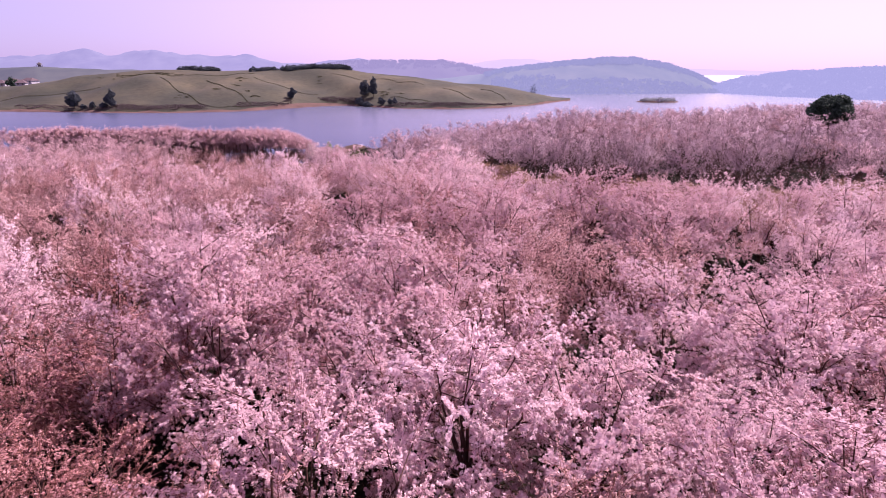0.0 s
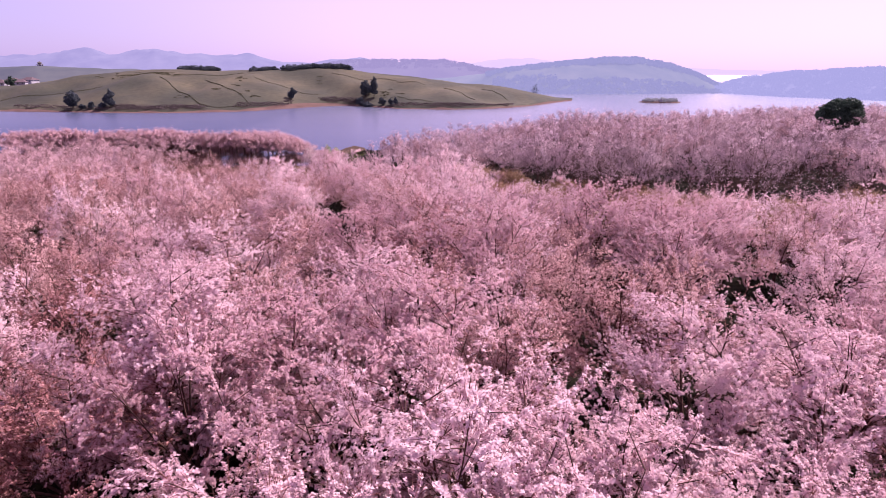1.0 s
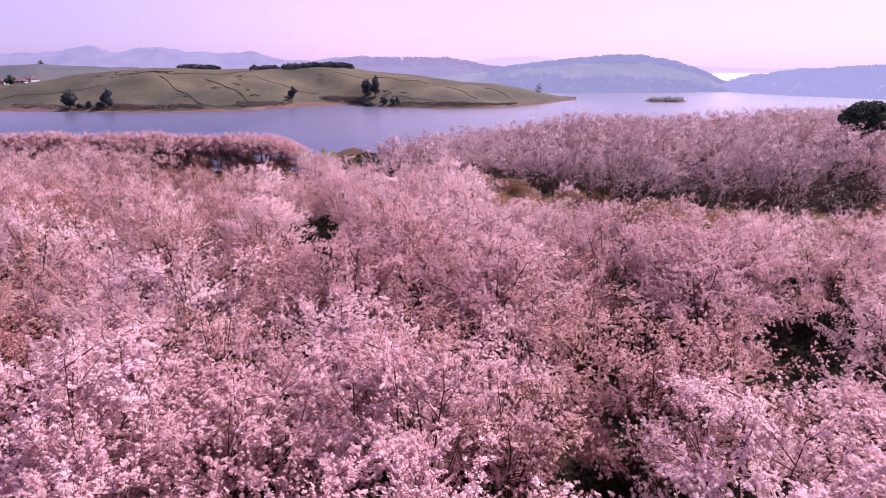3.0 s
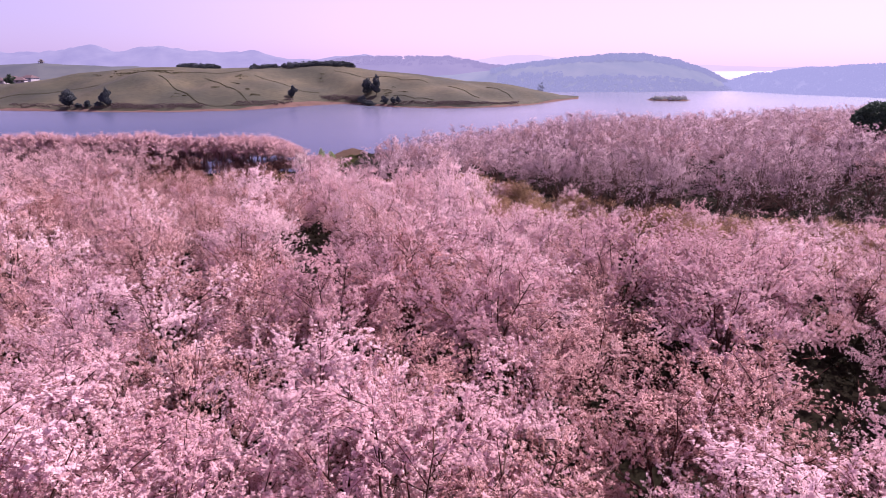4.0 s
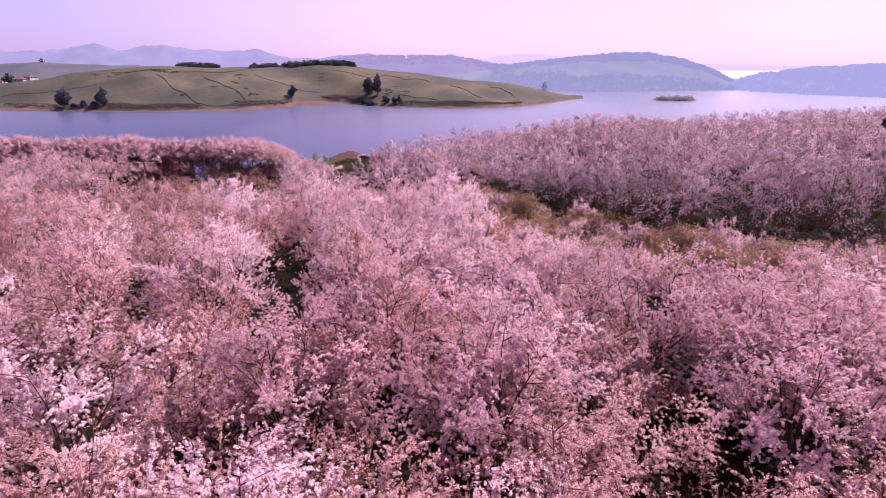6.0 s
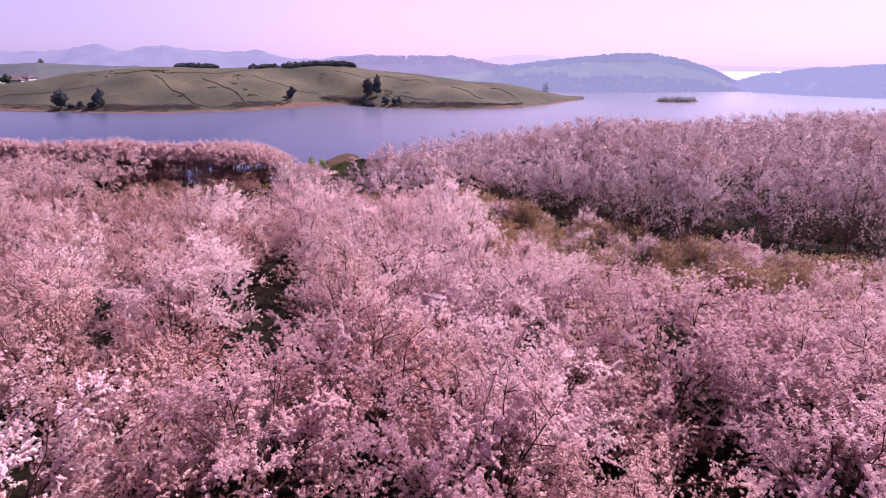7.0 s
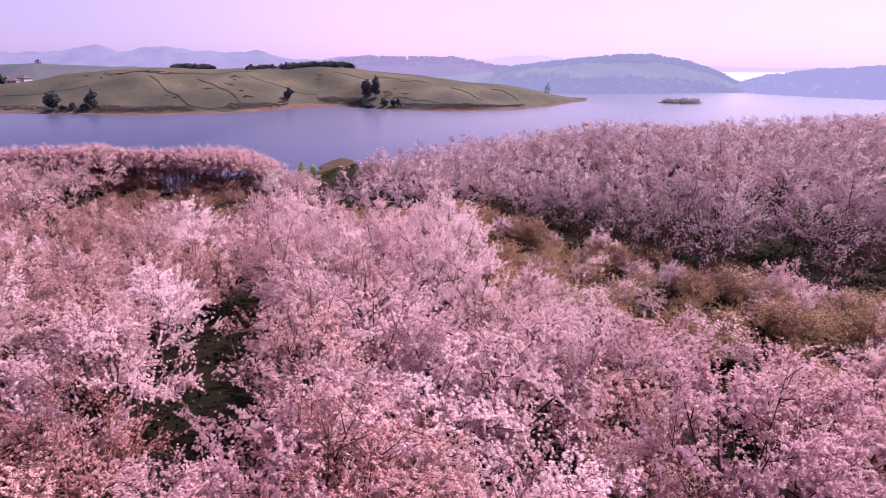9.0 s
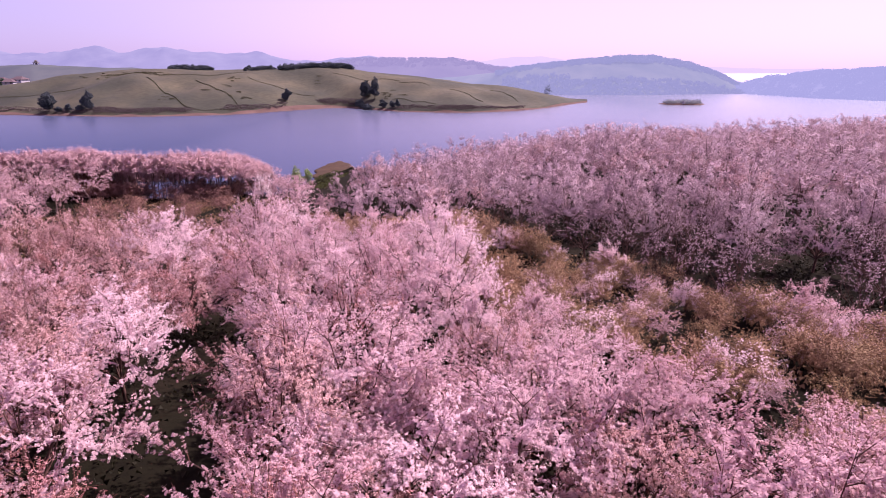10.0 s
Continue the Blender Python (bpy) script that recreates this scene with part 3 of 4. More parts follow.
def shrub(seed):
    """A bare bronze shrub of many thin upright stems."""
    rng = np.random.default_rng(seed)
    wood, fine = branching(rng, rng.uniform(1.9, 2.5), rng.uniform(1.1, 1.5), 0.12, 11, 5, 3, (55, 85), 0, (0.3, 0.6))
    thin = (wood[0], wood[1], wood[2] * 0.3, wood[3] * 0.3)
    flower = clusters(fine, rng, 0.08, 2, 0.038, 0.06, 0.9)
    few = [a[::3] for a in fine]        # the same shrub, simpler, for the far brush
    shrub_arrays.append((tubes(*[a[::3] for a in thin]), tubes(few[0], few[1], few[2] * 1.6, few[3] * 1.6), clusters(fine, rng, 0.16, 2, 0.068, 0.07, 0.6)))
    bush = new("bare_shrub")
    tagged(part("stem_tuft", mesh_of("stem_tuft", *tubes(*thin), stem_tan), bush), kind="stuff")
    tagged(part("twig_spray", mesh_of("twig_spray", *tubes(*fine), stem_tan), bush), kind="stuff")
    tagged(part("bud_cover", mesh_of("bud_cover", *flower, (bud_tan, blossom_pink, bud_tan, blossom_pink, bud_bronze)[seed % 5]), bush, "buds, dry leaves and first flowers"), kind="stuff")
    label = "low shrub of thin stems with pale pink blossom" if seed % 5 in (1, 3) else "bare bronze-brown shrub of thin upright stems"
    return tagged(bush, label, "shrub", "brush in the hollow")


# openings between the crowns, where the darkened soil shows: x, y, radius
GAPS = [(13.0, 24.9, 0.9), (14.6, 27.6, 1.2), (16.4, 30.2, 1.0), (10.9, 20.7, 0.5), (5.1, 19.8, 0.5), (-14.9, 32.9, 0.4), (-4.8, 22.5, 0.5), (-11.9, 20.5, 0.6),
        (-5.5, 12.2, 0.9), (-7.0, 13.1, 0.7), (-9.0, 12.4, 0.5), (2.6, 17.0, 0.45), (5.4, 15.9, 0.7), (-12.1, 21.7, 0.4), (9.8, 11.5, 0.7), (-20.5, 27.4, 0.5),
        (-0.8, 30.0, 0.5), (-3.5, 27.0, 0.4), (6.6, 31.3, 0.5), (9.1, 27.5, 0.9), (-11.2, 33.6, 0.4),
        (-5.4, 38.7, 0.2), (-6.5, 41.2, 0.5), (-7.4, 43.5, 0.7), (-7.8, 46.1, 1.1), (-8.6, 48.6, 1.0), (-9.7, 51.4, 0.9), (-10.6, 54.0, 0.5), (-1.8, 40.2, 0.5), (10.6, 40.7, 0.7)]
REDS = [(-8.4, 11.0, 5.0), (-14, 15.5, 4.0), (-15, 24, 3.0), (7.9, 24.4, 2.2), (-31.7, 51, 5), (-24, 62, 3), (-12.8, 60, 2.6), (-10.2, 36, 3.6), (5.9, 35.7, 1.6), (-0.4, 33.9, 2.2), (5.9, 30.6, 2.2), (-8, 38.6, 3),
        (-14.3, 54, 2.2), (-3.2, 51.6, 2.5), (-40, 70, 6)]
BROWN = [(9.5, 58, 2.6), (12.5, 53.0, 2.4), (10.4, 48.8, 2.0), (14.5, 45.2, 2.4)]      # patches of bare brush
HOLLOW = [(40, 50), (31, 48.5), (23, 48), (17.5, 49.8), (13, 54.8), (9, 62), (4.5, 70), (-2, 78), (-14, 83)]


def near_line(x, y, line):
    best = 1e9
    for (ax, ay), (bx, by) in zip(line, line[1:]):
        u = max(0, min(1, ((x - ax) * (bx - ax) + (y - ay) * (by - ay)) / ((bx - ax) ** 2 + (by - ay) ** 2)))
        best = min(best, math.hypot(x - ax - u * (bx - ax), y - ay - u * (by - ay)))
    return best


def hollow_y(x):
    """How far off the floor of the hollow lies."""
    return np.interp(x, [q[0] for q in reversed(HOLLOW)], [q[1] for q in reversed(HOLLOW)])


def in_clearing(x, y):
    return -41 + 2 * math.sin(y) < x < -17 and 69 + 0.10 * abs(x + 25) < y < 100.5


rng = np.random.default_rng(11)
sites, brush = [], []
STEP = 3.9
for j in range(43):
    for i in range(-40, 50):
        x = (i + 0.5 * (j % 2)) * STEP + rng.uniform(-1.0, 1.0)
        y = 5.0 + j * STEP * 0.9 + rng.uniform(-1.0, 1.0)
        s, turn, pick = rng.uniform(0.80, 1.16), rng.uniform(0, 360), rng.uniform()
        if abs(x) > 0.80 * y + 9 or y > shore_y(x) - 3.5 or land_z(x, y) < 0.9:
            continue
        if y > np.interp(x, [-60, -27, -23, -9.6, -9.5, -5, 4, 18, 40], [112, 112, 86, 86, 108, 120, 135, 147, 170]) or (x < -23 and y > 99):
            continue
        for _ in range(3):             # crowns close round an opening, none hangs over it
            for gx2, gy2, gr in GAPS:
                d, need = math.hypot(x - gx2, y - gy2), gr + 2.5 * s
                if d < need:
                    x, y = gx2 + (x - gx2) / d * need, gy2 + (y - gy2) / d * need
        if any(math.hypot(x - q[0], y - q[1]) < 2.1 for q in sites) and y < 60:
            continue
        band = near_line(x, y, HOLLOW)
        nearer = y < hollow_y(x) and x > 3
        patch = any(math.hypot(x - gx2, y - gy2) < gr for gx2, gy2, gr in BROWN)
        if band < 4.0 or in_clearing(x, y) or patch or (nearer and band < 8.5 and pick < 0.72):
            brush.append((x, y, s, turn, pick))
            continue
        if -12 < x < 8 and 69.5 < y < hollow_y(x):
            continue
        if y > 46 and x < 14:
            s = 0.84 + 0.5 * (s - 0.80)
        if x < -40 and y > 76:
            s = 0.98 + 0.3 * (s - 0.80)
        if -12 < x < 8 and y > 62:
            s *= 0.92
        if nearer and band < 11:
            s *= 0.60 + 0.04 * max(band - 5, 0)
        bud = any(math.hypot(x - gx2, y - gy2) < gr for gx2, gy2, gr in REDS)
        bud, pick = bud and x < 0, 1.0 if bud else pick
        red = pick > (0.38 if x < -14 and y > 30 else 0.66 if y < 20 else 0.80)
        beyond = x > -12 and y > hollow_y(x)
        if beyond and x > 0 and 8 < band < 26 and wobble(x, y, 3.2, 5.0) > 0.28:
            continue                   # dark openings in the mound's slope
        if beyond:                     # taller and lower rows follow one another up the mound
            s = 0.86 + 0.25 * (s - 0.8) + 0.11 * math.sin(0.75 * y + 0.9 * math.sin(0.16 * x) + 0.1 * x)
        if beyond and x > 4 and band < 8:
            s *= 0.62 + 0.045 * band
        dull = beyond and wobble(x, y, 7, 3.0) + 0.25 * wobble(x, y, 2.5, 1.0) > 0.42
        # the thin-flowered kind imitates the shade along the mound's foot
        sites.append((x, y, s, turn, "bare" if beyond and x > 2 and band < 5.0 + min(0.45 * (x - 2), 12) * (0.5 + 0.7 * pick) else "dull" if dull else "mauve" if beyond else "bud" if bud else "red" if red else "pink"))
# young trees fill what the rows leave open, but for the openings
rng_fill = np.random.default_rng(21)
for _ in range(2600):
    y = rng_fill.uniform(6, 62)
    x, s, turn, pick = rng_fill.uniform(-1, 1) * (0.78 * y + 6), rng_fill.uniform(0.72, 0.98), rng_fill.uniform(0, 360), rng_fill.uniform()
    if min(math.hypot(x - q[0], y - q[1]) for q in sites) < 3.0 or any(math.hypot(x - q[0], y - q[1]) < 2.4 for q in brush):
        continue
    if near_line(x, y, HOLLOW) < 11 or any(math.hypot(x - gx2, y - gy2) < gr + 2.3 * s for gx2, gy2, gr in GAPS):
        continue
    sites.append((x, y, s, turn, "red" if pick > 0.85 else "pink"))
for x, y in [(50.0, 77.6), (53.0, 77.0), (47.6, 79.6), (56.0, 78.2), (51.6, 75.0)]:      # cherries round the evergreen
    sites.append((x, y, 1.02, rng_fill.uniform(0, 360), "mauve"))
for x, y, s in [(-9.9, 40.4, 0.88), (-8.6, 36.6, 0.84)]:
    if min(math.hypot(x - q[0], y - q[1]) for q in sites) > 1.6:
        sites.append((x, y, s, rng_fill.uniform(0, 360), "pink"))
# low young trees between the grove and the mound
for x, y, s in [(-20.3, 100, 0.66), (-19.4, 103, 0.56), (-18.2, 99.5, 0.52), (-17.2, 103, 0.42), (-20.6, 106, 0.54), (-22.0, 98.5, 0.66), (-18.6, 106, 0.42)]:
    sites.append((x, y, s, rng.uniform(0, 360), "pink"))
for x, y in [(-17.6, 86.5), (-14.0, 85.0), (-15.2, 89.0), (-11.6, 88.2), (-16.9, 92.6),
             (-21.5, 101), (-23, 104), (-23.5, 108)]:
    sites.append((x, y, rng.uniform(0.62, 0.76), rng.uniform(0, 360), "pink" if rng.uniform() < 0.7 else "red"))
# the closely planted grove on the low neck of land
for j in range(6):
    for i in range(33):
        x, y = -73.5 + i * 1.5 + 0.75 * (j % 2) + rng.uniform(-0.5, 0.5), 101.6 + j * 1.9 + rng.uniform(-0.6, 0.6)
        if y < shore_y(x) - 2:
            sites.append((x, y, rng.uniform(0.96, 1.03) * min(1, 0.7 + 0.05 * max(-23 - x, 0)), rng.uniform(0, 360), "slim"))
            if (j > 3 or j == 0 or x < -42) and rng.uniform() < 0.8:
                brush.append((x, y, 1, 0, 0.5))

protos = {(kind, d): [cherry(kind, 100 * d + 7 * k + {"red": 50, "bud": 71}.get(kind, 0), d) for k in range(3 if kind == "pink" else 2)]
          for kind, d in (("pink", 2), ("red", 2), ("bud", 2), ("bud", 1), ("pink", 1), ("red", 1), ("slim", 1), ("mauve", 1), ("dull", 1), ("bare", 1))}
used = set()


def plant(bank, place, size):
    """The next tree of a bank at a place: the first time the tree itself, then copies."""
    tree = bank[int(rng.integers(len(bank)))]
    x, y, z, turn = place
    m = pose(x, y, z, 0, 0, turn)
    if tree.name in used:
        made = copy_thing(tree, m)
    else:
        used.add(tree.name)
        made = tree
        made.matrix_basis = m
    made.scale = (size, size, size * rng.uniform(0.94, 1.06))
    return made


sites.sort(key=lambda q: math.hypot(q[0] * 0.9, max(q[1] - 26, 0)) if q[1] > 26 else abs(q[0]) * 0.9)
# the orchard goes on behind and beside the way
rng_out = np.random.default_rng(12)
for j in range(-4, 9):
    for i in range(-12, 13):
        x, y = (i + 0.5 * (j % 2)) * STEP + rng_out.uniform(-1, 1), 5.0 + j * STEP * 0.9 + rng_out.uniform(-1, 1)
        if y < 4.5 or abs(x) > 0.80 * y + 10:
            sites.append((x, y, rng_out.uniform(0.8, 1.1), rng_out.uniform(0, 360), "pink"))
far_wood, far_pink, far_dull, grove_wood, grove_pink = [], [], [], [], []
far_kinds = [tree_meshes(kind, 900 + k, 0) for k, kind in enumerate(("pink", "pink", "pink", "red", "slim", "mauve", "mauve", "dull", "bare"))]
singles = 0
for x, y, s, turn, kind in sites:
    z = float(land_z(x, y)) - 0.05
    if singles < 280 and (kind != "slim" or (y < 105 and -47 < x)):
        singles += 1
        d = 2 if y < 46 and abs(x) < 16 and kind != "slim" else 1
        plant(protos[kind, d], (x, y, z, turn), s)
    else:
        wood, _, flower = far_kinds[{"red": 3, "bud": 3, "slim": 4, "dull": 7, "bare": 8, "mauve": 5 + int(rng.integers(2))}.get(kind, int(rng.integers(3)))]
        a = radians(turn)
        m = np.array([[math.cos(a), math.sin(a), 0], [-math.sin(a), math.cos(a), 0], [0, 0, 1]]) * s
        (grove_wood if kind in ("slim", "pink", "red", "bud") else far_wood).append((wood[0] @ m + (x, y, z), wood[1]))
        # thinned crowns at the mound's foot take the duller colour as shade
        (grove_pink if kind in ("slim", "pink", "red", "bud") else far_dull if kind in ("dull", "bare") else far_pink).append((flower[0] @ m + (x, y, z), flower[1]))
if far_wood:
    stand = new("far_cherry_trees")
    tagged(stand, "far cherry orchard over the mound, mauve blossom with shade in its tone", "orchard", kind="stuff")
    tagged(part("trunks", mesh_of("trunks", *joined(far_wood), bark), stand), kind="stuff")
    tagged(part("blossom_crowns", mesh_of("blossom_crowns", *joined(far_pink), blossom_mauve_shade), stand), kind="stuff")
    tagged(part("budding_crowns", mesh_of("budding_crowns", *joined(far_dull), blossom_dull), stand, "crowns still in brownish bud, and flowers thinned for the mound's darkened foot"), kind="stuff")

grove = tagged(new("far_grove"), "cherry trees and a close-planted grove in pink blossom by the water", "orchard", kind="stuff")
tagged(part("trunks", mesh_of("trunks", *joined(grove_wood), trunk_grey), grove), kind="stuff")
tagged(part("blossom_crowns", mesh_of("blossom_crowns", *joined(grove_pink), blossom_grove), grove), kind="stuff")

shrubs = [shrub(400 + k) for k in range(5)]
spots = []
for x, y, s, turn, pick in brush:
    low = 0.7 if in_clearing(x, y) else 1.2 if y > 98 else 1.0
    for _ in range(6 if low == 1 else 4):
        spots.append((x + rng.uniform(-1.9, 1.9), y + rng.uniform(-1.9, 1.9), rng.uniform(0.75, 1.15) * low, pick))
spots.sort(key=lambda q: math.hypot(q[0], q[1] - 26))
rest = {"stems": [], "bud_cover": [], "tan_cover": []}
for k, (x, y, s, pick) in enumerate(spots):
    bare = near_line(x, y, HOLLOW) < 4.5 or any(math.hypot(x - gx2, y - gy2) < gr + 0.5 for gx2, gy2, gr in BROWN)
    if k % (16 if bare else 4) == 1 and y < 80 and k < 280:
        plant(protos["red" if k % 15 == 1 else "pink", 1], (x, y, float(land_z(x, y)) - 0.04, rng.uniform(0, 360)), s * 0.5)
    z, turn = float(land_z(x, y)) - 0.04, rng.uniform(0, 360)
    if k < 280:
        plant(shrubs[::2] if bare and rng.uniform() < 0.55 else shrubs, (x, y, z, turn), s)
        continue
    a = radians(turn)
    m = np.array([[math.cos(a), math.sin(a), 0], [-math.sin(a), math.cos(a), 0], [0, 0, 1]]) * s
    for piece, arrays in zip(("stems", "stems", "bud_cover" if x < -8 else "tan_cover"), shrub_arrays[k % 5]):
        rest[piece].append((arrays[0] @ m + (x, y, z), arrays[1]))
far_brush = tagged(new("far_brush"), "bare brown brush on the open ground below the grove", "brush", kind="stuff")
for piece, mat in (("stems", trunk_grey), ("bud_cover", bud_red), ("tan_cover", bud_tan)):
    if rest[piece]:
        tagged(part(piece, mesh_of(piece, *joined(rest[piece]), mat), far_brush), kind="stuff")

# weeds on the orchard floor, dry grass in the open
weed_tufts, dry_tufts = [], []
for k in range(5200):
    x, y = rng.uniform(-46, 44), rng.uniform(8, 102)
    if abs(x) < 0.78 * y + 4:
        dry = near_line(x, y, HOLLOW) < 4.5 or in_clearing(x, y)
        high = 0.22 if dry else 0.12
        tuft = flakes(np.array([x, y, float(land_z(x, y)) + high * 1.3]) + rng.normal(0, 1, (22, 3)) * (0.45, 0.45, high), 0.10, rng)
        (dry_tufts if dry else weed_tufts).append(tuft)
tagged(new("weeds", mesh_of("weeds", *joined(weed_tufts), weed_shaded)), "weeds and dead grass under the cherries, darkened as in shade", "weeds", kind="stuff")
tagged(new("dry_grass", mesh_of("dry_grass", *joined(dry_tufts), bud_bronze)), "dry tan grass on the open ground", "grass", kind="stuff")


# ---------------------------------------------------------------- single trees and bushes
def leaf_crown(rng, blobs, n, size):
    """Leaves spread in and on a handful of uneven lobes: (x, y, z, radius, height)."""
    blobs = np.array(blobs, float)
    pick = rng.choice(len(blobs), n, p=blobs[:, 3] ** 2 * 1.0 / (blobs[:, 3] ** 2).sum())
    v = rng.normal(size=(n, 3))
    v /= np.linalg.norm(v, axis=1, keepdims=True)
    r = rng.uniform(0.55, 1.0, (n, 1)) ** 0.6 * (1 + 0.16 * wobble(v[:, 0] * 3 + pick, v[:, 2] * 3, 0.6)[:, None])
    c = blobs[pick, :3] + v * r * np.stack([blobs[pick, 3], blobs[pick, 3], blobs[pick, 4]], 1)
    return flakes(c, size, rng)


def lobes(rng, height, radius, start, count, pointed=0.0):
    """Uneven lobes that fill a crown from the height start upwards."""
    out = []
    for k in range(count):
        t = (k + 0.5) / count
        w = radius * ((1 - pointed) * math.sin(math.pi * (0.18 + 0.72 * t)) + pointed * (1.05 - t))
        a = rng.uniform(0, 2 * math.pi)
        off = w * rng.uniform(0.15, 0.5)
        out.append((off * math.cos(a), off * math.sin(a), start + (height - start) * (0.1 + 0.78 * t), w * rng.uniform(0.55, 0.8), (height - start) / count * rng.uniform(0.9, 1.4)))
    return out


def leafy_tree(name, seed, height, radius, start, leaves, size, mat, label, category="tree", pointed=0.0, lobe_count=8, group=""):
    r2 = np.random.default_rng(seed)
    tree = new(name)
    wood, fine = branching(r2, height * 0.9, radius * 0.8, max(start, 0.3), 5, 4, 1, (50, 80))
    k = height / 7
    part("trunk", mesh_of("trunk", *tubes(wood[0], wood[1], wood[2] * k, wood[3] * k), bark, True), tree, "dark trunk and limbs")
    tagged(part("crown", mesh_of("crown", *leaf_crown(r2, lobes(r2, height, radius, start, lobe_count, pointed), leaves, size), mat), tree), kind="stuff")
    return tagged(tree, label, category, group)


def on_tea(tree, b, d, turn=0.0, size=1.0):
    tree.matrix_basis = pose(b * d, d, float(tea_z(b, d)) - 0.1, 0, 0, turn)
    tree.scale = (size, size, size)
    return tree


def evergreen():
    r2 = np.random.default_rng(31)
    tree = new("evergreen_tree")
    part("trunk", mesh_of("trunk", *tubes(np.array([[0, 0, -7.0], [0, 0, 1.4]]), np.array([[0, 0, 1.4], [0.1, 0, 4.5]]), np.array([0.22, 0.18]), np.array([0.18, 0.06]), 8), bark, True), tree)
    balls = [(0, 0, 3.4, 3.2, 3.1)] + [(2.5 * math.cos(a), 2.5 * math.sin(a), 2.6 + 0.5 * math.sin(3 * a), 1.3, 1.3) for a in np.linspace(0, 6.28, 9)[:-1]] + [(0.7, -0.9, 5.4, 1.5, 1.0), (-1.3, -0.3, 5.0, 1.5, 1.0)]
    tagged(part("crown", mesh_of("crown", *leaf_crown(r2, balls, 30000, 0.15), leaf_dark), tree), kind="stuff")
    return tagged(tree, "dense round dark-green evergreen tree among the cherries", "tree")


dark_bush = evergreen()           # its lower trunk stands among the cherries
dark_bush.matrix_basis = pose(52.5, 82, float(land_z(52.5, 82)) + 3.9)
dark_bush.scale = (0.78, 0.78, 0.62)
willow = leafy_tree("young_willow", 33, 4.8, 1.2, 0.8, 1700, 0.10, leaf_pale, "young pale-green willow at the water's edge", lobe_count=6)
willow.matrix_basis = pose(-22.0, 115.6, max(float(land_z(-22.0, 115.6)), 0) - 0.05)
willow2 = leafy_tree("young_willow", 34, 2.8, 0.9, 0.5, 800, 0.10, leaf_pale, "small pale-green willow at the water's edge", lobe_count=5)
willow2.matrix_basis = pose(-20.6, 116.4, max(float(land_z(-20.6, 116.4)), 0) - 0.05)
wood, twig, flower = tree_meshes("pink", 77, 1)
white_cherry = new("cherry_tree")
part("trunk", mesh_of("trunk", *wood, bark, True), white_cherry, "dark trunk with rising limbs")
tagged(part("twig_spray", mesh_of("twig_spray", *twig, twig_red), white_cherry), kind="stuff")
tagged(part("blossom_crown", mesh_of("blossom_crown", *flower, blossom_white), white_cherry), kind="stuff")
tagged(white_cherry, "young cherry tree in creamy white blossom", "cherry tree")
white_cherry.matrix_basis = pose(-21.3, 96.5, float(land_z(-21.3, 96.5)))
white_cherry.scale = (0.46, 0.46, 0.66)

# trees along the far shore: bearing, distance, height, radius, pointedness
SHORE_TREES = [(-0.607, 283.5, 8.8, 3.4, 0.1), (-0.545, 283, 8.6, 2.7, 0.5), (-0.577, 282.5, 3.6, 1.5, 0.3), (-0.247, 325, 6.6, 2.3, 0.35), (-0.128, 341, 9.2, 3.0, 0.25),
               (-0.114, 338, 11.4, 2.6, 0.45), (-0.136, 331, 5.2, 2.2, 0.1), (-0.102, 321, 4.2, 1.9, 0.2), (-0.088, 318, 3.4, 1.5, 0.2), (-0.079, 317, 3.8, 1.3, 0.4),
               (-0.124, 324, 3.6, 2.4, 0.0), (-0.593, 282.5, 2.4, 1.4, 0.0), (-0.559, 282.5, 2.6, 1.6, 0.0)]
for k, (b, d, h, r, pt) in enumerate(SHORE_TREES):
    on_tea(leafy_tree("shore_tree", 200 + k, h, r * 1.25, h * 0.10, 6500 if h > 6 else 2600, 0.20, leaf_haze,
                      "evergreen tree standing over the far shore, haze in its leaf colour" if h > 6 else "low bush on the far shore, haze in its leaf colour", pointed=pt, group="trees on the far shore"), b, d)


def leaf_band(name, seed, sites3, size, per, mat, label, category):
    """Brush or a belt of trees too far off to tell apart: leaves heaped on (x, y, z, radius, height)."""
    r2 = np.random.default_rng(seed)
    pieces = [leaf_crown(r2, [(x, y, z + h * 0.45, r, h * 0.55)], per, size) for x, y, z, r, h in sites3]
    return tagged(new(name, mesh_of(name, *joined(pieces), mat)), label, category, kind="stuff")


def tea_spot(b, d, r, h):
    return (b * d, d, float(tea_z(b, d)), r, h)


r3 = np.random.default_rng(5)
crest = []
for lo, hi, n, tall in ((-0.428, -0.362, 30, 2.6), (-0.312, -0.268, 14, 2.2), (-0.262, -0.232, 12, 3.0), (-0.232, -0.150, 46, 2.8)):
    for k in range(int(n * 1.7)):
        b = lo + (hi - lo) * (k + r3.uniform(0, 1)) / (n * 1.7)
        d = float(TEA(b, 2)) + r3.uniform(-6, 8)
        crest.append(tea_spot(b, d, r3.uniform(0.8, 2.1), tall * r3.uniform(0.5, 1.2)))
leaf_band("crest_pines", 41, crest, 0.22, 320, leaf_haze, "belts of pines along the crest of the tea hill, blued with haze", "trees")
shore_brush = []
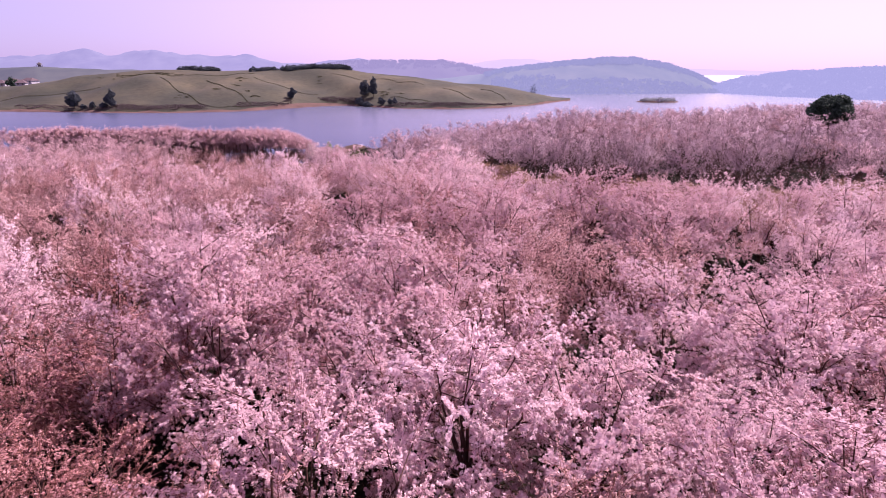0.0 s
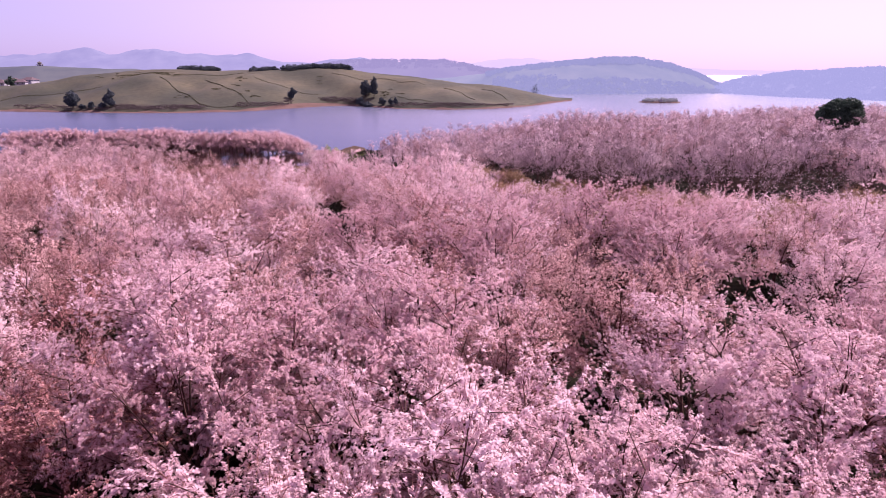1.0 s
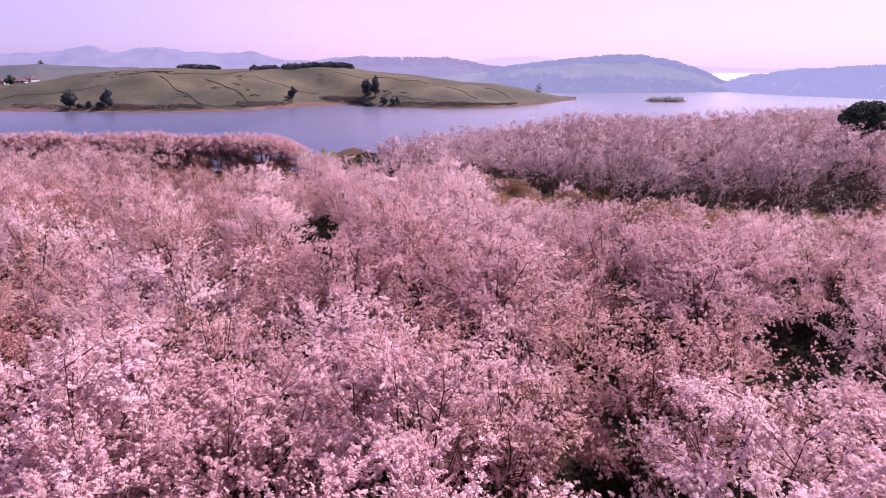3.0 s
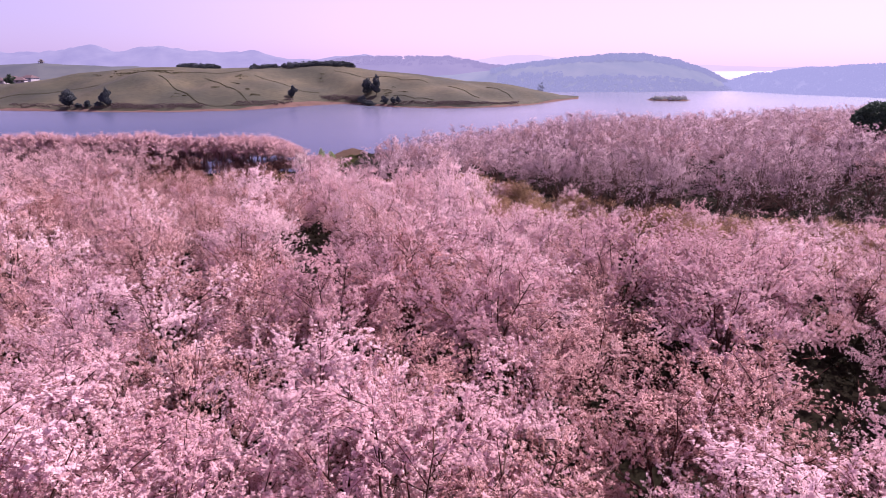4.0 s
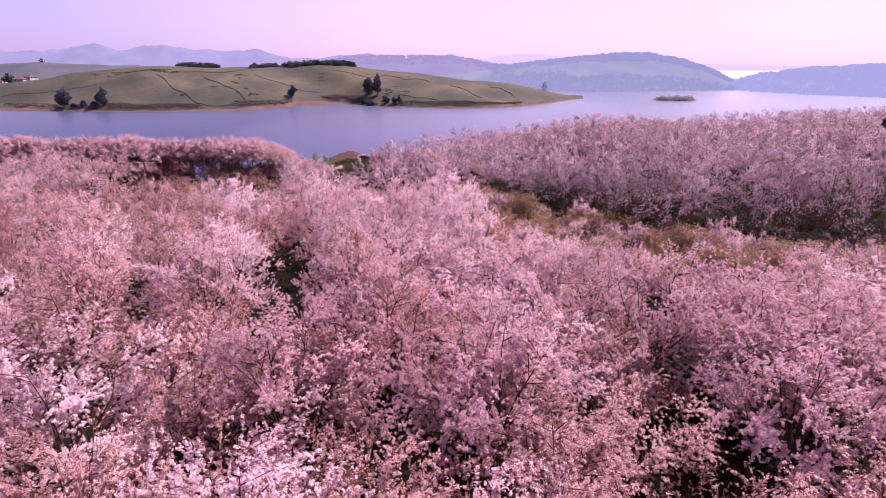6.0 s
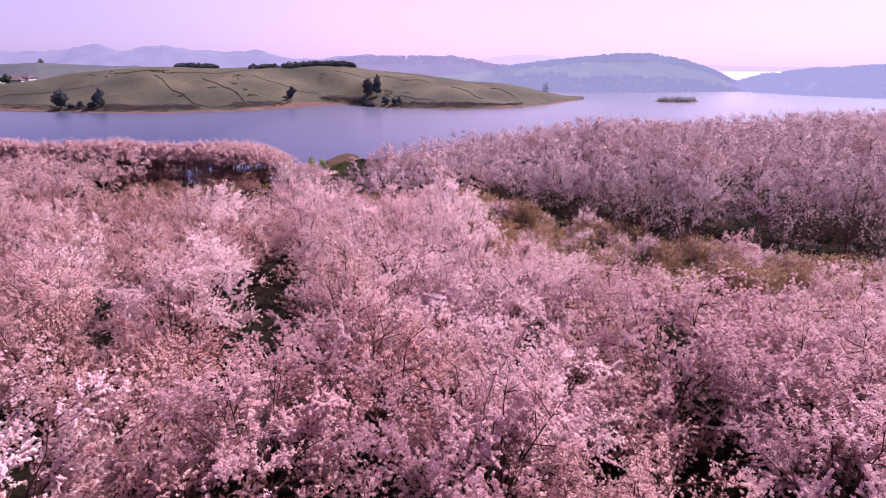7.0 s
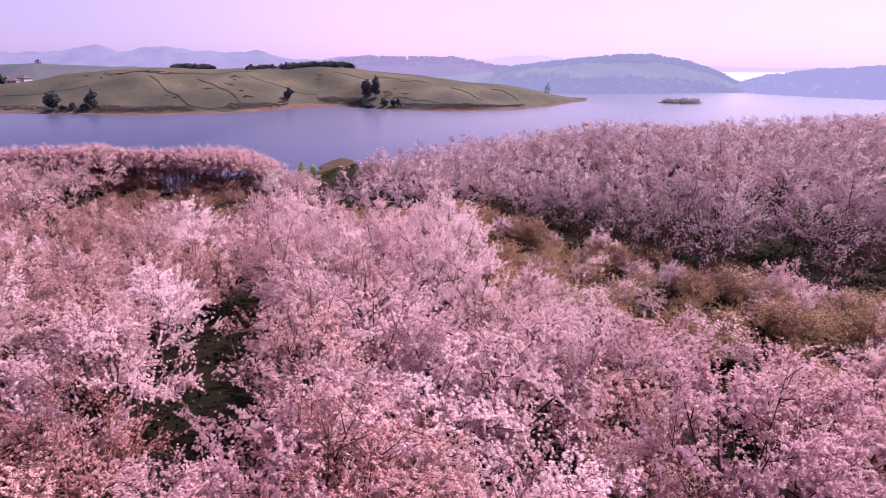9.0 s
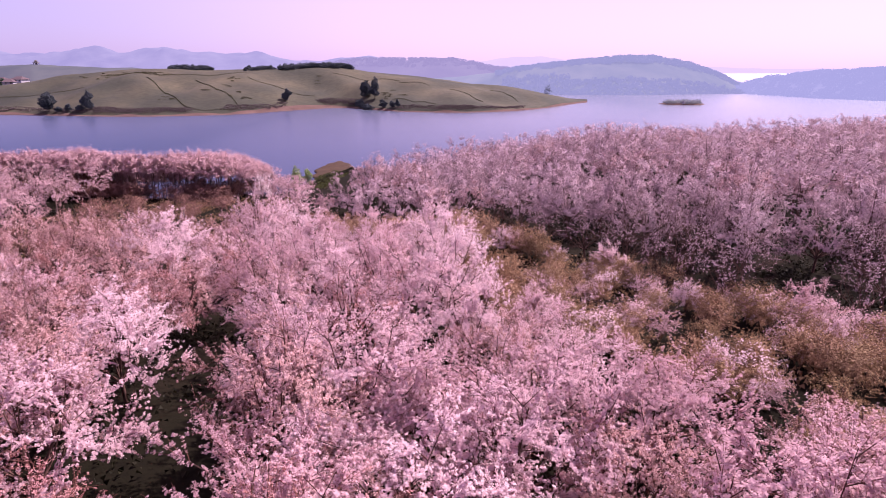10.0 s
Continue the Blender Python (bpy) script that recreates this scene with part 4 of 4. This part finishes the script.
for lo, hi, n, tall in ((-0.70, -0.40, 46, 1.3), (-0.54, -0.46, 26, 1.5), (-0.45, -0.39, 14, 1.6), (-0.34, -0.25, 26, 1.6), (-0.20, -0.135, 34, 2.2), (-0.08, 0.11, 50, 1.3), (-0.02, 0.04, 10, 1.8)):
    for k in range(2 * n):
        b = lo + (hi - lo) * (k + r3.uniform(0, 1)) / (2 * n)
        d = float(TEA(b, 1)) + r3.uniform(2.5, 9)
        shore_brush.append(tea_spot(b, d, r3.uniform(1.0, 3.0), tall * r3.uniform(0.2, 0.6)))
leaf_band("shore_brush", 42, shore_brush, 0.17, 90, brush_haze, "bare brown brush along the far shore, greyed with painted haze", "brush")
patches = []
for b0, d0, n, w in ((-0.46, 352, 26, 0.02), (-0.505, 350, 26, 0.035), (-0.315, 312, 7, 0.006), (-0.085, 342, 12, 0.012), (-0.33, 345, 5, 0.006), (-0.37, 318, 3, 0.004),
                     (-0.2, 372, 4, 0.004), (-0.34, 330, 3, 0.003), (-0.43, 300, 4, 0.008)):
    for k in range(n):
        b = b0 + r3.normal(0, w)
        patches.append(tea_spot(b, d0 + r3.normal(0, 3.0), r3.uniform(0.7, 2.0), r3.uniform(0.25, 0.6)))
leaf_band("slope_brush", 43, patches, 0.15, 80, hedge_leaf, "brown brush patches on the tea slope", "brush")

# hedged paths between the tea fields: bearings and distances
HEDGES = [[(-0.385, 341.5), (-0.35, 319), (-0.315, 298)], [(-0.459, 334.5), (-0.429, 312), (-0.397, 290)], [(-0.307, 353), (-0.253, 344.5), (-0.205, 342)],
          [(-0.531, 352), (-0.417, 347), (-0.306, 366)], [(-0.18, 385), (-0.132, 377), (-0.077, 366), (-0.031, 358)], [(0.061, 361), (0.085, 350), (0.103, 339)],
          [(-0.087, 333), (-0.05, 324), (-0.02, 318)], [(-0.727, 309), (-0.632, 317), (-0.556, 326)], [(-0.40, 289), (-0.355, 288), (-0.315, 297)], [(0.0, 352), (0.03, 338), (0.05, 326)]]
for k, line in enumerate(HEDGES):
    pieces = []
    r2 = np.random.default_rng(60 + k)
    for (b0, d0), (b1, d1) in zip(line, line[1:]):
        n = max(6, int(math.hypot(b1 * d1 - b0 * d0, d1 - d0) / 0.16))
        for q in range(n):
            u = (q + 0.5) / n
            b, d = b0 + (b1 - b0) * u + r2.normal(0, 0.0006), d0 + (d1 - d0) * u + 1.5 * math.sin(u * 5 + k)
            pieces.append(leaf_crown(r2, [(b * d, d, float(tea_z(b, d)) + 0.25, r2.uniform(0.14, 0.22), r2.uniform(0.12, 0.22))], 10, 0.09))
    tagged(new("hedge", mesh_of("hedge", *joined(pieces), hedge_leaf)), "low dark hedge along a path down the tea slope", "hedge", "hedges on the tea hill", "stuff")


# ---------------------------------------------------------------- islet, woods, town
def islet():
    n = 40
    a = np.linspace(0, 2 * np.pi, n, endpoint=False)
    rings = [(1.0, -0.6), (0.95, 0.15), (0.8, 0.55), (0.4, 0.8), (0.0, 0.85)]
    v = [(s * 13.5 * math.cos(t) * (1 + 0.08 * math.sin(3 * t)), s * 8 * math.sin(t) * (1 + 0.06 * math.sin(5 * t)), z) for s, z in rings for t in a]
    f = [(r * n + i, r * n + (i + 1) % n, (r + 1) * n + (i + 1) % n, (r + 1) * n + i) for r in range(4) for i in range(n)]
    ob = new("islet", mesh_of("islet", v, f, bank_earth, True))
    ob.matrix_basis = pose(0.3535 * 380, 380, 0)
    return tagged(ob, "small low islet edged with bare earth", "island", kind="structure")


islet()
r3 = np.random.default_rng(8)
reeds = []
for k in range(90):
    a, s = r3.uniform(0, 2 * math.pi), math.sqrt(r3.uniform(0, 0.85))
    reeds.append((0.3535 * 380 + 12.5 * s * math.cos(a), 380 + 7.5 * s * math.sin(a), 0.4, r3.uniform(0.5, 1.0), r3.uniform(1.2, 2.6)))
leaf_band("islet_brush", 44, reeds, 0.30, 40, leaf_islet_haze, "brush covering the islet, paled to blue-grey by haze in its colour", "brush")
hut = new("islet_hut", mesh_of("hut", *tubes(np.array([[0, 0, 0.0]]), np.array([[0, 0, 1.5]]), np.array([1.0]), np.array([0.8]), 4), plaster))
hut.matrix_basis = pose(0.3545 * 374, 374, 0.5)
tagged(hut, "tiny white marker hut on the islet", "hut")


def woods(name, spot, b0, b1, s0, s1, n, size, tall, mat, label, seed):
    """Far woods on a hill, from bearing b0 to b1 and from s0 to s1 up its slope."""
    r2 = np.random.default_rng(seed)
    rows4 = []
    for k in range(n):
        b, s = r2.uniform(b0, b1), r2.uniform(s0, s1)
        x, y, z = spot(b, s)
        rows4.append((float(x), float(y), float(z) - 0.5, r2.uniform(1.6, 3.4) * size, tall * r2.uniform(0.7, 1.2)))
    return leaf_band(name, seed, rows4, 0.6 * size, 60, mat, label, "woods")


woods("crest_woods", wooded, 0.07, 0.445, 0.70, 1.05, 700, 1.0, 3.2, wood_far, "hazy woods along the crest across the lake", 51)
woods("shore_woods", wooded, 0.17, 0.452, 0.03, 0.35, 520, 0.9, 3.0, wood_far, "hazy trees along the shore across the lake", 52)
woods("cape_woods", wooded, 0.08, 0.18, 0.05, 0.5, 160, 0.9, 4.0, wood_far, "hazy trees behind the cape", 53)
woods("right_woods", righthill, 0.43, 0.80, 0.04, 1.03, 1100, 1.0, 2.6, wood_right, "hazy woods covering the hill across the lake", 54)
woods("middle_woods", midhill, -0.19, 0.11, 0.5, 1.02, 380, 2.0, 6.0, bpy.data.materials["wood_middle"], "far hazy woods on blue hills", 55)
woods("cape_trees", lambda b, s: (b * 392, 392, 3.4), 0.139, 0.15, 0, 1, 4, 0.5, 7.0, leaf_haze, "three slim trees behind the cape, blued with haze", 56)


def house(b, d, z, wide, deep, tall, turn, roof_mat):
    ob = new("house")
    w, e = wide / 2, deep / 2
    me = mesh_of("wall", [(-w, -e, -2), (w, -e, -2), (w, e, -2), (-w, e, -2), (-w, -e, tall), (w, -e, tall), (w, e, tall), (-w, e, tall)],
                 [(0, 1, 5, 4), (1, 2, 6, 5), (2, 3, 7, 6), (3, 0, 4, 7), (4, 5, 6, 7)], plaster)
    part("wall", me, ob, "pale plaster walls")
    o = 0.6
    rf = mesh_of("roof", [(-w - o, -e - o, tall - 0.2), (w + o, -e - o, tall - 0.2), (w + o, e + o, tall - 0.2), (-w - o, e + o, tall - 0.2), (-w * 0.5, 0, tall + 2.0), (w * 0.5, 0, tall + 2.0)],
                 [(0, 1, 5, 4), (1, 2, 5, 5), (2, 3, 4, 5), (3, 0, 4, 4)], roof_mat)
    part("roof", rf, ob, "low hipped tile roof")
    for k in range(max(2, int(wide / 3))):
        x = -w + (k + 0.5) * wide / max(2, int(wide / 3))
        for zz in (1.4, 4.2):
            if zz + 1 < tall:
                q = mesh_of("window", [(x - 0.5, -e - 0.03, zz), (x + 0.5, -e - 0.03, zz), (x + 0.5, -e - 0.03, zz + 1.2), (x - 0.5, -e - 0.03, zz + 1.2)], [(0, 1, 2, 3)], roof_dark)
                part("window", q, ob, "dark window")
    ob.matrix_basis = pose(b * d, d, z, 0, 0, turn)
    return tagged(ob, "pale village house, its red tile roof muted by haze in the colour", "house", "village across the lake")


for b, d, z, wide, turn, mat in ((-0.725, 455, 4.5, 12, 10, roof_red_haze), (-0.700, 470, 5.5, 10, -14, roof_red_haze), (-0.690, 452, 4.8, 9, 20, roof_red_haze), (-0.745, 470, 5.5, 14, 4, roof_dark),
                                 (-0.672, 480, 6.0, 9, -8, roof_red_haze), (-0.765, 460, 5.0, 12, 15, roof_red_haze), (-0.79, 475, 6.0, 13, -5, roof_red_haze)):
    house(b, d, z, wide, 8, 5.8, turn, mat)
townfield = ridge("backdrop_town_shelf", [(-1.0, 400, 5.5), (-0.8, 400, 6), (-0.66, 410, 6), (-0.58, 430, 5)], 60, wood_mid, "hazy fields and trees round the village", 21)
village_trees = [(b * d, d, 5.0, r3.uniform(1.6, 3.0), r3.uniform(3, 6)) for b, d in ((r3.uniform(-0.80, -0.64), r3.uniform(425, 500)) for _ in range(46))]
leaf_band("village_trees", 57, village_trees, 0.4, 60, leaf_village_haze, "bare trees among the village houses, haze in their colour", "trees")
on_dark = leafy_tree("village_tree", 71, 9, 3.6, 1.5, 700, 0.5, leaf_dark, "dark round tree by the village")
on_dark.matrix_basis = pose(-0.704 * 432, 432, 6.0)


def pavilion(x, y, z):
    """A two-tiered hexagonal viewing pavilion on its hill."""
    ob = new("pavilion")
    for r0, r1, z0, z1, mat, nm in ((3.0, 3.0, -1, 0.6, plaster, "base"), (1.4, 1.4, 0.6, 3.4, plaster, "room"), (3.9, 1.6, 3.4, 4.9, roof_dark, "roof"), (1.3, 1.3, 4.9, 6.0, plaster, "upper_room"),
                                    (2.7, 0.1, 6.0, 8.2, roof_dark, "upper_roof")):
        v, f = tubes(np.array([[0, 0, z0]], float), np.array([[0, 0, z1]], float), np.array([r0]), np.array([r1]), 6)
        part(nm, mesh_of(nm, v, f, mat), ob)
    for k in range(6):
        a = k * math.pi / 3
        p = np.array([[2.6 * math.cos(a), 2.6 * math.sin(a), 0.5]])
        part("column", mesh_of("column", *tubes(p, p + (0, 0, 3.0), np.array([0.2]), np.array([0.2]), 6), roof_red_haze), ob)
    ob.matrix_basis = pose(x, y, z)
    ob.scale = (1.0, 1.0, 0.62)
    return tagged(ob, "two-tiered pavilion on a far hilltop", "pavilion")


px3, py3, pz3 = townhill(-0.652, 1.0)
pavilion(float(px3), float(py3), float(pz3) - 1.0)

# grass on the spit and the bank below the mound
r3 = np.random.default_rng(9)
blades = []
for k in range(300):
    x, y = r3.uniform(-22, -17), r3.uniform(112, 134)
    z = float(land_z(x, y))
    if z > 0.1:
        blades.append((x, y, z, r3.uniform(0.25, 0.5), r3.uniform(0.2, 0.45)))
thicket = [(x + r3.normal(0, 0.3), y + r3.normal(0, 0.8), float(land_z(x, y)) - 0.1, r3.uniform(0.4, 0.7), r3.uniform(0.2, 0.5))
           for x, y in ((-19.6 + 0.12 * k, 116.0 + 1.1 * k) for k in range(20)) for _ in range(3)]
leaf_band("bank_thicket", 46, thicket, 0.11, 160, weed_shaded, "green thicket under the bank of the spit, darkened as in shade", "brush")
leaf_band("spit_grass", 45, blades, 0.09, 40, grass_leaf, "rough green grass on the bank of the spit", "grass")


def mud_flat():
    """The bare tip of the spit: a low tongue of brown mud."""
    n = 72
    a = np.linspace(0, 2 * np.pi, n, endpoint=False)
    rings = [(1.0, -0.3), (0.98, 0.10), (0.9, 0.16), (0.5, 0.19), (0.0, 0.21)]
    v = [(s2 * 3.3 * math.cos(t) * (1 + 0.12 * math.sin(2 * t + 1) + 0.10 * math.sin(9 * t) + 0.06 * math.sin(14 * t + 2)), s2 * 12.5 * math.sin(t) * (1 + 0.05 * math.sin(5 * t)), z) for s2, z in rings for t in a]
    f = [(r * n + i, r * n + (i + 1) % n, (r + 1) * n + (i + 1) % n, (r + 1) * n + i) for r in range(4) for i in range(n)]
    ob = new("ground_mud_flat", mesh_of("mud_flat", v, f, mud, True))
    ob.matrix_basis = pose(-20.9, 138.5, 0.02, 0, 0, 6)
    return tagged(ob, "low brown mud flat at the tip of the spit", "shore", kind="structure")


mud = earthy("mud", [(0.2, (0.030, 0.020, 0.014)), (0.8, (0.072, 0.046, 0.032))], 0.4, 3.0, 0.5, 0.9, 0.05)
mud_flat()
